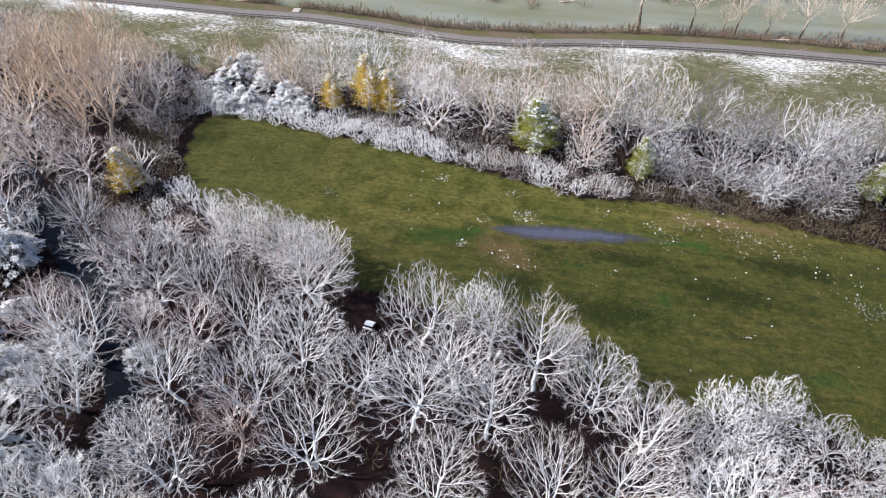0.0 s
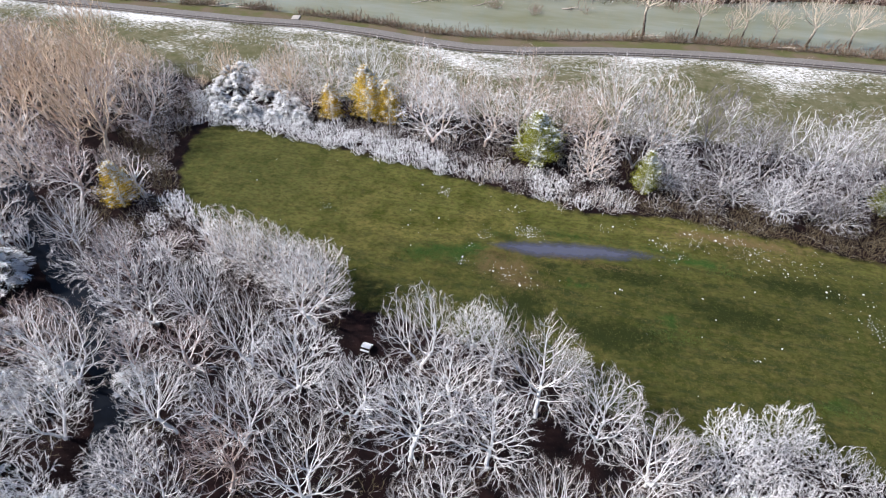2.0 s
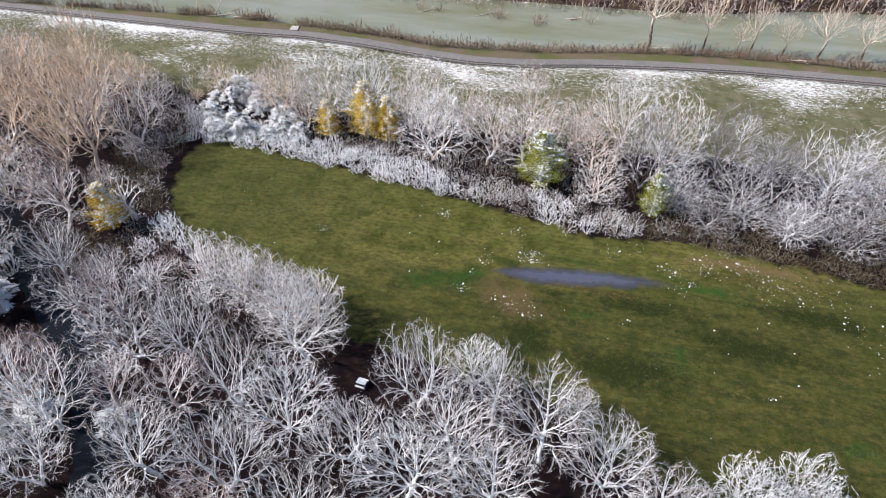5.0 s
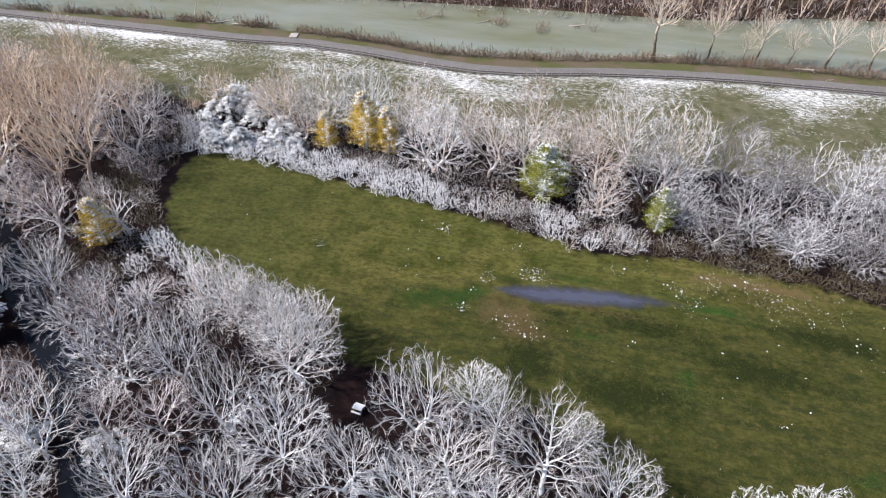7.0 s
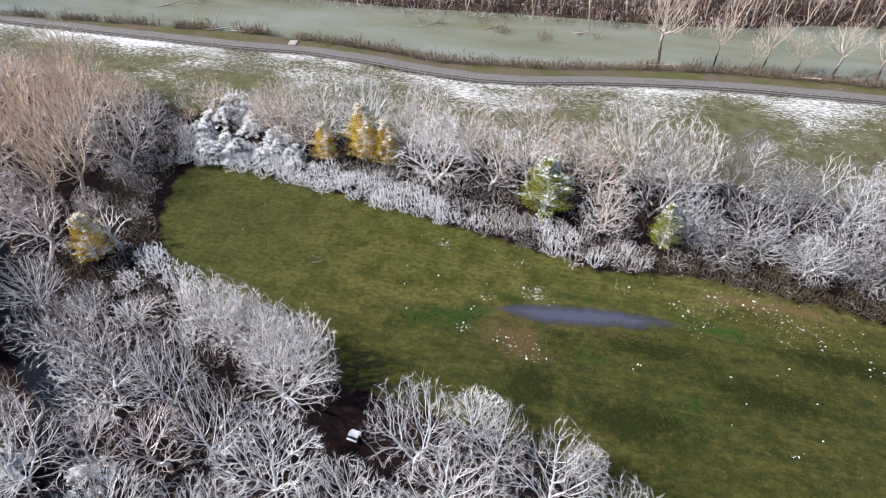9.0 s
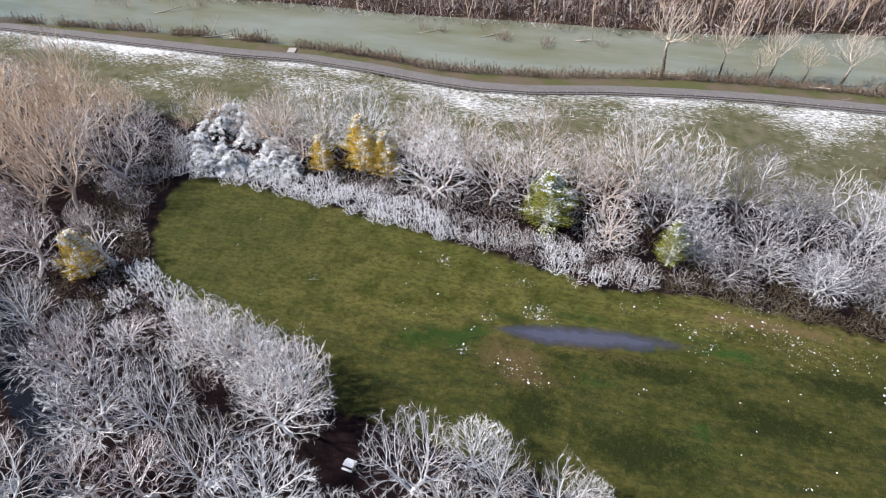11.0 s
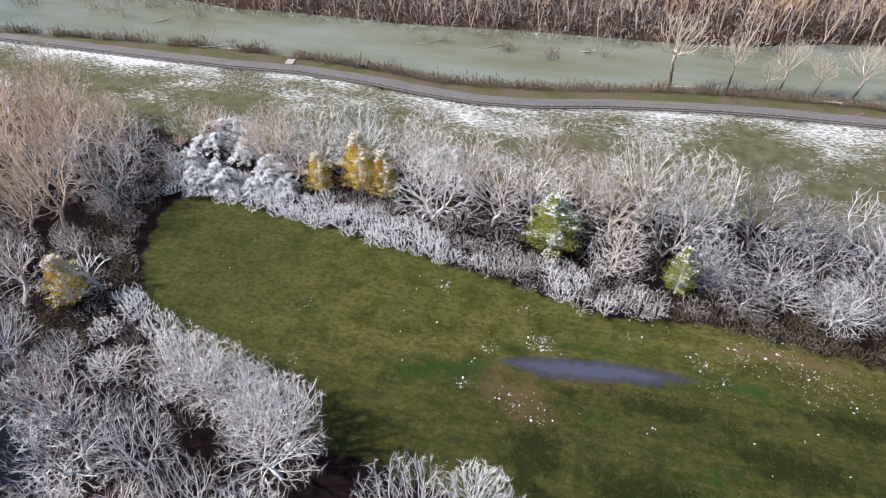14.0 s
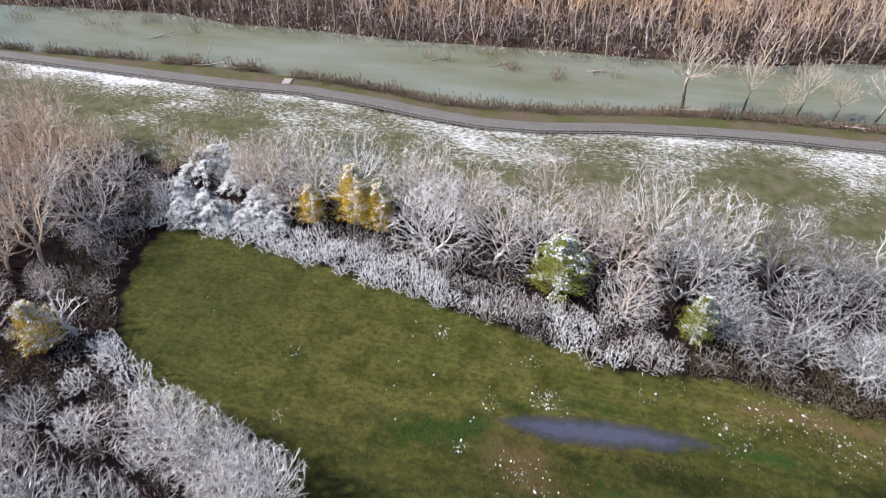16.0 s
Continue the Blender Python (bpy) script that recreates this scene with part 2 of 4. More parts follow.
def depth_in(poly, x, y):
    """Metres from the outline of poly, positive inside."""
    best = 1e9
    for (ax, ay), (bx, by) in zip(poly, poly[1:] + poly[:1]):
        dx, dy = bx - ax, by - ay
        u = min(1, max(0, ((x - ax) * dx + (y - ay) * dy) / (dx * dx + dy * dy)))
        best = min(best, math.hypot(x - ax - u * dx, y - ay - u * dy))
    return best if inside(poly, x, y) else -best


def line_y(line, x):
    return float(np.interp(x, [p[0] for p in line], [p[1] for p in line]))


# ---- plan ----
FIELD = [(-73, 99), (-69.5, 100.4), (-60.5, 99.1), (-51, 97.8), (-41, 96.4), (-31, 95.2), (-21, 93), (-12, 91.4), (-4, 90.4), (1, 88.4), (8, 88.7), (18.5, 90.5),
         (29, 89.6), (38, 88.6), (52, 86), (100, 80), (180, 70), (180, 30), (100, 38), (46, 46), (30, 50), (18, 46), (8, 50), (0, 55), (-16, 57), (-22, 58), (-27, 58),
         (-33, 61), (-45, 64.5), (-58, 69), (-66, 76), (-71, 84), (-73.5, 90), (-74.4, 95.6)]
FENCE = [(-260, 146), (-170, 148.2), (-118, 149), (-94, 149.4), (-75, 151), (-58, 150), (-42, 147.8), (-29, 147), (-17, 148.4), (0, 153), (18, 156.3), (35, 158.4), (53, 159.4), (90, 161), (160, 164)]
BANK = [(-260, 154), (-172, 156.6), (-144, 159), (-120, 161.6), (-95, 163), (-78, 162.4), (-57, 161), (-39, 158.4), (-19, 160.8), (0, 165), (13, 168), (29, 170.5), (43, 171.5), (57, 171.8), (100, 173), (160, 175)]
FAR_BANK = [(-260, 172), (-195, 188), (-167, 192), (-141, 195), (-120, 192), (-102, 193.5), (-83, 194), (-66, 193.7), (-49, 195.5), (-25, 198), (-5, 199), (13, 200), (35, 203), (57, 211), (67, 213), (120, 218), (160, 222)]
CREEK_LINE = [(-128, 96), (-104, 76), (-89, 65), (-77, 57), (-68, 51), (-60, 46), (-55, 41), (-49, 34), (-44, 24), (-40, 8)]
WATER = -1.2


def creek_far(x, y):
    best = 1e9
    for (ax, ay), (bx, by) in zip(CREEK_LINE, CREEK_LINE[1:]):
        dx, dy = bx - ax, by - ay
        u = min(1, max(0, ((x - ax) * dx + (y - ay) * dy) / (dx * dx + dy * dy)))
        best = min(best, math.hypot(x - ax - u * dx, y - ay - u * dy))
    return best


def ease(v):
    v = min(1, max(0, v))
    return v * v * (3 - 2 * v)


def rise(x, y):
    """The height of the ground."""
    a, b = line_y(BANK, x), line_y(FAR_BANK, x)
    z = 0.25 * noise.noise((x * 0.03, y * 0.03, 3)) + 0.12 * noise.noise((x * 0.12, y * 0.12, 7))
    z *= ease((-depth_in(FIELD, x, y) + 2) / 12) * (0.3 if y > 140 else 1)
    if a - 3 < y < b + 6:
        z -= 3.2 * ease((y - a + 2.5) / 6) * ease((b + 3 - y) / 6)
    if y < 110:
        z -= 1.6 * ease((4.0 - creek_far(x, y)) / 3)
    return z


def spaced(stops):
    out = []
    for (a, step), (b, _) in zip(stops, stops[1:]):
        out += list(np.arange(a, b - 1e-6, step))
    return out + [stops[-1][0]]


# patches in the field: x, y, reach in x, reach in y
LUSH_SPOTS = [(-16, 73.2, 4.5, 1.6), (-12.5, 75.6, 2, 1), (-21, 71.5, 2.5, 1.4), (3.5, 71, 2.4, 0.9), (2, 81, 5, 0.7), (21.5, 80, 4, 0.8), (17, 66.5, 1.8, 1.0), (37, 57, 2, 0.8)]
DEAD_SPOTS = [(-7.5, 71.8, 4.2, 2.2), (-11, 74.2, 2.6, 1.0), (-4.5, 69.2, 3, 1.6), (-2, 76.6, 7, 0.7), (28, 87, 14, 1.2)]
DARK_SPOTS = [(-3.5, 64.5, 3.4, 4.5), (-0.5, 73, 2.2, 1.4), (12, 74.5, 9, 1.6), (26, 70, 9, 2.4), (10, 62, 8, 3), (36, 78, 8, 2.0)]


def patch(spots, x, y):
    return max(math.exp(-((x - a) / p) ** 2 - ((y - b) / q) ** 2) for a, b, p, q in spots) if abs(x) < 70 and 40 < y < 105 else 0.0


def build_ground():
    xs = spaced([(-1500, 250), (-500, 60), (-200, 4), (-130, 1.6), (100, 4), (160, 60), (520, 250), (1500, 1)])
    ys = spaced([(-1200, 250), (-200, 40), (-40, 8), (8, 1.6), (175, 3), (225, 20), (345, 100), (1745, 1)])
    verts, fl, md, vg, tf = [], [], [], [], []
    lush, dead, dark = [], [], []
    for y in ys:
        for x in xs:
            verts.append((x, y, rise(x, y)))
            lush.append(patch(LUSH_SPOTS, x, y))
            dead.append(patch(DEAD_SPOTS, x, y))
            dark.append(patch(DARK_SPOTS, x, y))
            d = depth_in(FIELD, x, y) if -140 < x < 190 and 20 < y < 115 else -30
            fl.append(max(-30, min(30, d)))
            back = 117 + 2.5 * noise.noise((x * 0.05, 2, 0))
            md.append(max(-30, min(30, min(y - back, line_y(FENCE, x) + 1 - y))))
            tf.append(max(-30, min(30, line_y(FENCE, x) - y)))
            vg.append(max(-30, min(30, min(y - line_y(FENCE, x) - 0.6, line_y(BANK, x) + 1 - y))))
    n = len(xs)
    faces = [(j * n + i, j * n + i + 1, (j + 1) * n + i + 1, (j + 1) * n + i) for j in range(len(ys) - 1) for i in range(n - 1)]
    me = mesh_of("ground", verts, faces, [GROUND])
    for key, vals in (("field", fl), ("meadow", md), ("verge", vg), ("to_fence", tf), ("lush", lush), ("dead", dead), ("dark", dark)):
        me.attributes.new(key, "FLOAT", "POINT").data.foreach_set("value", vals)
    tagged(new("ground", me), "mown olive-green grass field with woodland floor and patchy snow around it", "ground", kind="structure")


build_ground()


def strip(name, rows, mat, z=0.0, thick=0.05):
    """A flat band between pairs of points, with thickness."""
    verts, faces = [], []
    for (ax, ay), (bx, by) in rows:
        verts += [(ax, ay, z), (bx, by, z), (ax, ay, z - thick), (bx, by, z - thick)]
    for i in range(len(rows) - 1):
        a, b = 4 * i, 4 * i + 4
        faces += [(a, b, b + 1, a + 1), (a + 2, a + 3, b + 3, b + 2), (a, a + 2, b + 2, b), (a + 1, b + 1, b + 3, a + 3)]
    return new(name, mesh_of(name, verts, faces, [mat], smooth=False))


xs = np.arange(-256, 158, 2.0)
tagged(strip("road", [((x, line_y(FENCE, x) + 0.9 + 0.25 * noise.noise((x * 0.2, 1, 0))), (x, line_y(FENCE, x) + 5.6 + 0.3 * noise.noise((x * 0.2, 9, 0)))) for x in xs], GRAVEL, 0.07, 0.3),
       "grey gravel track curving along the river bank", "road", kind="structure")
tagged(strip("river", [((x, line_y(BANK, x) - 6), (x, line_y(FAR_BANK, x) + 8)) for x in xs], RIVER, WATER, 0.5),
       "murky green river in flood, slow and smooth", "river", kind="structure")


def creek():
    rows = []
    for i, (x, y) in enumerate(CREEK_LINE):
        a, b = CREEK_LINE[max(0, i - 1)], CREEK_LINE[min(len(CREEK_LINE) - 1, i + 1)]
        d = Vector((b[0] - a[0], b[1] - a[1])).normalized()
        rows.append(((x + d.y * 2.4, y - d.x * 2.4), (x - d.y * 2.4, y + d.x * 2.4)))
    tagged(strip("creek", rows, CREEK, -0.85, 0.1), "dark still creek water shaded by snowy trees", "creek", kind="structure")


creek()


def puddle():
    """A long leaf-shaped puddle, shallow at its rim."""
    n, m, t = 90, 8, radians(5.8)
    verts, faces, deep = [], [], []
    for i in range(n + 1):
        u = -1 + 2 * i / n
        for j in range(m + 1):
            v = -1 + 2 * j / m
            half = 2.25 * max(0.02, 1 - abs(u) ** (3.6 if u < 0 else 1.7)) * (1 - 0.15 * u) + (0.6 * noise.noise((u * 5, (v > 0) * 3, 4)) + 0.5 * noise.noise((u * 14, (v > 0) * 3, 1))) * (1 - u * u)
            x, y = 16.0 * u, max(0.03, half) * v + 0.45 * math.sin(u * 2.4)
            verts.append((4.5 + x * math.cos(t) - y * math.sin(t), 78.3 + x * math.sin(t) + y * math.cos(t), 0.02))
            deep.append(0.75 * (1 - abs(v)) * half * (1 - max(0, u) ** 2))
    for i in range(n):
        for j in range(m):
            a = i * (m + 1) + j
            faces.append((a, a + m + 1, a + m + 2, a + 1))
    me = mesh_of("puddle", verts, faces, [PUDDLE], smooth=False)
    me.attributes.new("deep", "FLOAT", "POINT").data.foreach_set("value", deep)
    tagged(new("puddle", me), "shallow blue-grey puddle lying on the grass", "puddle")


puddle()


# ---- trees ----
class Growth:
    """Collects tubes and twigs of one plant."""

    def __init__(self, seed):
        self.r = random.Random(seed)
        self.v, self.f = [], []

    def tube(self, pts, r0, r1, sides):
        self.taper(pts, [r0 + (r1 - r0) * i / (len(pts) - 1) for i in range(len(pts))], sides)

    def taper(self, pts, radii, sides):
        base, n = len(self.v), len(pts)
        for i, p in enumerate(pts):
            d = (pts[min(i + 1, n - 1)] - pts[max(i - 1, 0)]).normalized()
            a = d.cross(Vector((0.31, 0.95, 0.1))).normalized()
            b = d.cross(a)
            for s in range(sides):
                w = 2 * math.pi * s / sides
                self.v.append(tuple(p + a * (radii[i] * math.cos(w)) + b * (radii[i] * math.sin(w))))
        for i in range(n - 1):
            for s in range(sides):
                q = (s + 1) % sides
                self.f.append((base + i * sides + s, base + i * sides + q, base + (i + 1) * sides + q, base + (i + 1) * sides + s))

    def twig(self, p, d, length, width):
        side = d.cross(Vector((self.r.uniform(-0.4, 0.4), self.r.uniform(-0.4, 0.4), 1)))
        side = side.normalized() * width if side.length > 1e-4 else Vector((width, 0, 0))
        base = len(self.v)
        e = p + d * length
        self.v += [tuple(p - side), tuple(p + side), tuple(e)]
        self.f.append((base, base + 1, base + 2))

    def blade(self, p, d, length, width):
        """A leaf-shaped spray, widest in its middle."""
        side = d.cross(Vector((self.r.uniform(-0.5, 0.5), self.r.uniform(-0.5, 0.5), 1)))
        side = side.normalized() * width if side.length > 1e-4 else Vector((width, 0, 0))
        base, m = len(self.v), p + d * (length * 0.55)
        self.v += [tuple(p), tuple(m - side), tuple(m + side), tuple(p + d * length)]
        self.f += [(base, base + 1, base + 2), (base + 1, base + 3, base + 2)]

    def clump(self, p, q, flat):
        """A lump of lying snow."""
        r, b = self.r, len(self.v)
        self.v += [(p[0] + q * dx * r.uniform(0.5, 1.5), p[1] + q * dy * r.uniform(0.5, 1.5), p[2] + q * dz * flat) for dx, dy, dz in ((1, 0, 0), (0, 1, 0), (-1, 0, 0), (0, -1, 0), (0, 0, 1), (0, 0, -1))]
        self.f += [(b + i, b + (i + 1) % 4, b + 4) for i in range(4)] + [(b + (i + 1) % 4, b + i, b + 5) for i in range(4)]

    def strap(self, pts, radii):
        """A thin shoot, flat, along a crooked line."""
        base, n = len(self.v), len(pts)
        side = (pts[-1] - pts[0]).cross(Vector((self.r.uniform(-0.5, 0.5), self.r.uniform(-0.5, 0.5), 1)))
        side = side.normalized() if side.length > 1e-4 else Vector((1, 0, 0))
        for p, q in zip(pts, radii):
            self.v += [tuple(p - side * q), tuple(p + side * q)]
        self.f += [(base + 2 * i, base + 2 * i + 1, base + 2 * i + 3, base + 2 * i + 2) for i in range(n - 1)]

    def path(self, p, d, length, n, lift, wander):
        pts, r = [p], self.r
        d = d.normalized()
        for _ in range(n):
            d = (d + Vector((r.gauss(0, wander), r.gauss(0, wander), r.gauss(0, wander) + lift))).normalized()
            pts.append(pts[-1] + d * (length / n))
        return pts

    def mesh(self, name, mat):
        return mesh_of(name, self.v, self.f, [mat])


def off(d, angle, turn):
    """d bent by an angle, turned round itself."""
    a = d.orthogonal().normalized()
    b = d.cross(a).normalized()
    return (d * math.cos(angle) + (a * math.cos(turn) + b * math.sin(turn)) * math.sin(angle)).normalized()


def along(pts, u):
    k = u * (len(pts) - 1)
    i = min(len(pts) - 2, int(k))
    return pts[i].lerp(pts[i + 1], k - i), (pts[i + 1] - pts[i]).normalized()


def branching(seed, H, R, stems, fork, belly, low, points, step, rise_by, wander, lean, shell, outward, inertia=0.5):
    """Limbs that grow towards free room in the crown. Gives places, parents and the number of tips above each place."""
    g = np.random.default_rng(seed)
    r = random.Random(seed)
    want = []
    while len(want) < points:
        z = g.uniform(-1, 1) if g.random() < 0.5 else g.uniform(-0.3, 1)
        a, s = g.uniform(0, 6.283), g.random() ** shell
        lobe = 0.86 + 0.32 * noise.noise((math.cos(a) * 1.7, math.sin(a) * 1.7, z * 2.0 + seed * 3.7))
        k = math.sqrt(1 - z * z) * s * lobe
        want.append((R * k * math.cos(a), R * k * math.sin(a), H * (belly + z * s * lobe * ((1 - belly) if z > 0 else (belly - low)))))
    want = np.array(want)
    at, up = [(0.0, 0.0, -0.3)], [-1]
    for q in range(stems):
        a = 6.283 * q / stems + r.uniform(-0.5, 0.5)
        end = (math.cos(a) * R * lean, math.sin(a) * R * lean, H * fork * r.uniform(0.85, 1.15))
        n, last = max(2, int(H * fork / step)), 0
        for i in range(1, n + 1):
            u = i / n
            at.append((end[0] * u ** 1.3 + r.gauss(0, 0.05), end[1] * u ** 1.3 + r.gauss(0, 0.05), end[2] * u))
            up.append(last)
            last = len(at) - 1
    kids = [0] * len(at)
    for p in up[1:]:
        kids[p] += 1
    near = np.full(len(want), 1e9)
    who = np.zeros(len(want), int)
    fresh, alive = list(range(1, len(at))), np.ones(len(want), bool)
    swing = {}
    deep = [0] * len(at)
    for _ in range(int(4 * (H + R) / step)):
        for i in fresh:
            d = np.linalg.norm(want - np.array(at[i]), axis=1)
            m = d < near
            near[m], who[m] = d[m], i
        alive &= near > step * 1.25
        if not alive.any():
            break
        fresh = []
        for i in np.unique(who[alive]):
            if kids[i] > 2:
                near[(who == i)] = np.where(alive[who == i], near[who == i], 0)
                alive[who == i] = False
                continue
            p = np.array(at[i])
            to = want[alive & (who == i)] - p
            to /= np.linalg.norm(to, axis=1)[:, None]
            far = p - np.array((0, 0, H * fork * 0.6))
            far /= np.linalg.norm(far) + 1e-6
            ahead = to @ far > -0.45
            if not ahead.any():
                alive[who == i] = False
                continue
            to = to[ahead]
            d = to.sum(0)
            d /= np.linalg.norm(d) + 1e-6
            w = 0.45 * swing.get(i, np.zeros(3)) + g.normal(0, wander * (0.65 if deep[i] < 8 else 0.26), 3)
            if up[i] >= 0:
                d = d + (p - np.array(at[up[i]])) * (inertia / step)
            d = d + w + np.array((0, 0, rise_by)) + far * outward
            d /= np.linalg.norm(d) + 1e-6
            at.append(tuple(p + d * step))
            up.append(int(i))
            kids.append(0)
            deep.append(deep[i] + 1)
            kids[i] += 1
            swing[len(at) - 1] = w
            fresh.append(len(at) - 1)
    tips = [0] * len(at)
    for i in range(len(at) - 1, 0, -1):
        tips[i] = tips[i] or 1
        tips[up[i]] += tips[i]
    return [Vector(p) for p in at], up, tips


def rounded(x, y, z, H, R, belly):
    """Draws stray shoots back to the dome of the crown."""
    mid = H * belly
    far = math.sqrt((x * x + y * y) / (R * R) + ((z - mid) / (H - mid)) ** 2) if z > mid else math.hypot(x, y) / R
    k = (1 + 0.6 * (far - 1)) / far if far > 1 else 1
    return Vector((x * k, y * k, mid + (z - mid) * (k if z > mid else 1)))


def make_tree(name, seed, H, R, bark, twig, stems=1, fork=0.25, belly=0.4, low=0.15, points=2200, step=0.35, rise_by=0.08, wander=0.28, lean=0.25, shell=0.42, outward=0.5,
              tip=0.0135, pipe=2.15, hair=6, hair_long=1.0, hair_wide=0.009, stub=0, stem_part="trunk"):
    """A bare tree: crooked limbs that thin out towards the tips, and a haze of fine twigs round them."""
    root = new(name)
    at, up, tips = branching(seed, H, R, stems, fork, belly, low, points, step, rise_by, wander, lean, shell, outward)
    top = sorted(p.z for p in at)[int(len(at) * 0.985)] + hair_long * 0.4
    out = sorted(math.hypot(p.x, p.y) for p in at)[int(len(at) * 0.96)] + hair_long * 0.45
    at = [rounded(p.x * R / out, p.y * R / out, p.z * H / top, H, R - hair_long * 0.4, belly) for p in at]
    w, c = Growth(seed), Growth(seed + 1000)
    r = c.r
    kids = {}
    for i, p in enumerate(up):
        if p >= 0:
            kids.setdefault(p, []).append(i)
    wide = [tip * t ** (1 / pipe) for t in tips]
    todo = [(0, None)]
    while todo:
        i, start = todo.pop()
        pts, radii = ([at[start]], [wide[i]]) if start is not None else ([], [])
        while True:
            pts.append(at[i])
            radii.append(wide[i])
            q = sorted(kids.get(i, ()), key=lambda k: -tips[k])
            todo += [(k, i) for k in q[1:]]
            if not q:
                break
            i = q[0]
        if len(pts) < 2:
            continue
        d = (pts[-1] - pts[-2]).normalized()
        pts.append(pts[-1] + off(d, r.uniform(0, 0.5), r.uniform(0, 6.28)) * (step * 0.8))
        radii.append(radii[-1] * 0.35)
        if radii[0] > tip * 2.2:
            w.taper(pts, radii, 6 if radii[0] > 0.16 else 4 if radii[0] > 0.07 else 3)
        else:
            w.strap(pts, radii)
    for i in range(1, len(at)):
        if wide[i] > tip * 2.1 or at[i].z < H * fork * 0.8:
            continue
        d = (at[i] - at[up[i]]).normalized()
        for _ in range(hair if i not in kids else max(1, hair // 2)):
            a = (off(d, r.uniform(0.05, 0.45), r.uniform(0, 6.28)) + Vector((0, 0, rise_by * 2))).normalized()
            c.twig(at[up[i]].lerp(at[i], r.random()), a, hair_long * r.uniform(0.5, 1.2), hair_wide * r.uniform(0.7, 1.3))
        for _ in range(stub):
            c.twig(at[up[i]].lerp(at[i], r.random()), off(d, r.uniform(0.4, 1.3), r.uniform(0, 6.28)), r.uniform(0.1, 0.3), r.uniform(0.012, 0.028))
    part(stem_part, w.mesh(stem_part, bark), root)
    part("crown", c.mesh("crown", twig), root)
    return root


def make_bush(name, seed, H, R, bark, twig, **how):
    """A many-stemmed bush, built as a small tree that forks at the ground."""
    how = {"stems": 7, "fork": 0.16, "belly": 0.32, "low": 0.02, "points": 460, "step": 0.28, "lean": 0.5, "tip": 0.011, "hair": 5, "hair_long": 0.55, "hair_wide": 0.009, "wander": 0.22, **how}
    return make_tree(name, seed, H, R, bark, twig, stem_part="stem", **how)


def make_laden(name, seed, H, R, under, pads=46, green=0.35):
    """A bush of drooping sprays, each carrying a pad of snow, with dark hollows between them."""
    root = new(name)
    w, c, s = Growth(seed), Growth(seed + 1000), Growth(seed + 2000)
    r = c.r
    for i in range(pads):
        u, a = (i + r.random()) / pads, i * 2.4 + r.uniform(-0.5, 0.5)
        z = H * (0.12 + 0.86 * u)
        k = R * math.sqrt(max(0.02, 1 - u ** 1.6)) * r.uniform(0.55, 1.1)
        e = Vector((math.cos(a) * k, math.sin(a) * k, z * r.uniform(0.85, 1.05)))
        w.tube([Vector((0, 0, z * 0.45)), Vector((e.x * 0.55, e.y * 0.55, z + 0.1)), e], 0.035, 0.015, 3)
        out = Vector((math.cos(a), math.sin(a), -0.25)).normalized()
        size = r.uniform(0.55, 1.0) * (0.55 + 0.15 * R)
        for _ in range(34):
            d = (out + Vector((r.gauss(0, 0.7), r.gauss(0, 0.7), r.gauss(0, 0.22)))).normalized()
            c.blade(e - out * size * r.uniform(0, 0.9) + Vector((r.gauss(0, 0.2), r.gauss(0, 0.2), r.gauss(-0.05, 0.08))) * size, d, size * r.uniform(0.35, 0.9), r.uniform(0.025, 0.06))
        if r.random() > green:
            for _ in range(24):
                d = (out + Vector((r.gauss(0, 0.8), r.gauss(0, 0.8), r.gauss(0, 0.2)))).normalized()
                s.blade(e - out * (size * r.uniform(0, 0.9)) + Vector((r.gauss(0, 0.25), r.gauss(0, 0.25), r.gauss(0.1, 0.05))) * size, d, size * r.uniform(0.25, 0.6), r.uniform(0.03, 0.08))
            for _ in range(6):
                q = Vector((r.gauss(0, 0.34), r.gauss(0, 0.34), 0)) * size
                s.clump(e - out * (size * 0.25) + q + Vector((0, 0, 0.08 - 0.25 * q.dot(out))), r.uniform(0.05, 0.17) * (0.6 + 0.4 * size), r.uniform(0.4, 0.7))
    part("stem", w.mesh("stem", BARK_GREY), root)
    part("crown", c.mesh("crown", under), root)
    part("snow_layer", s.mesh("snow_layer", SNOW_MAT), root, "white pads of snow")["kind"] = "stuff"
    return root


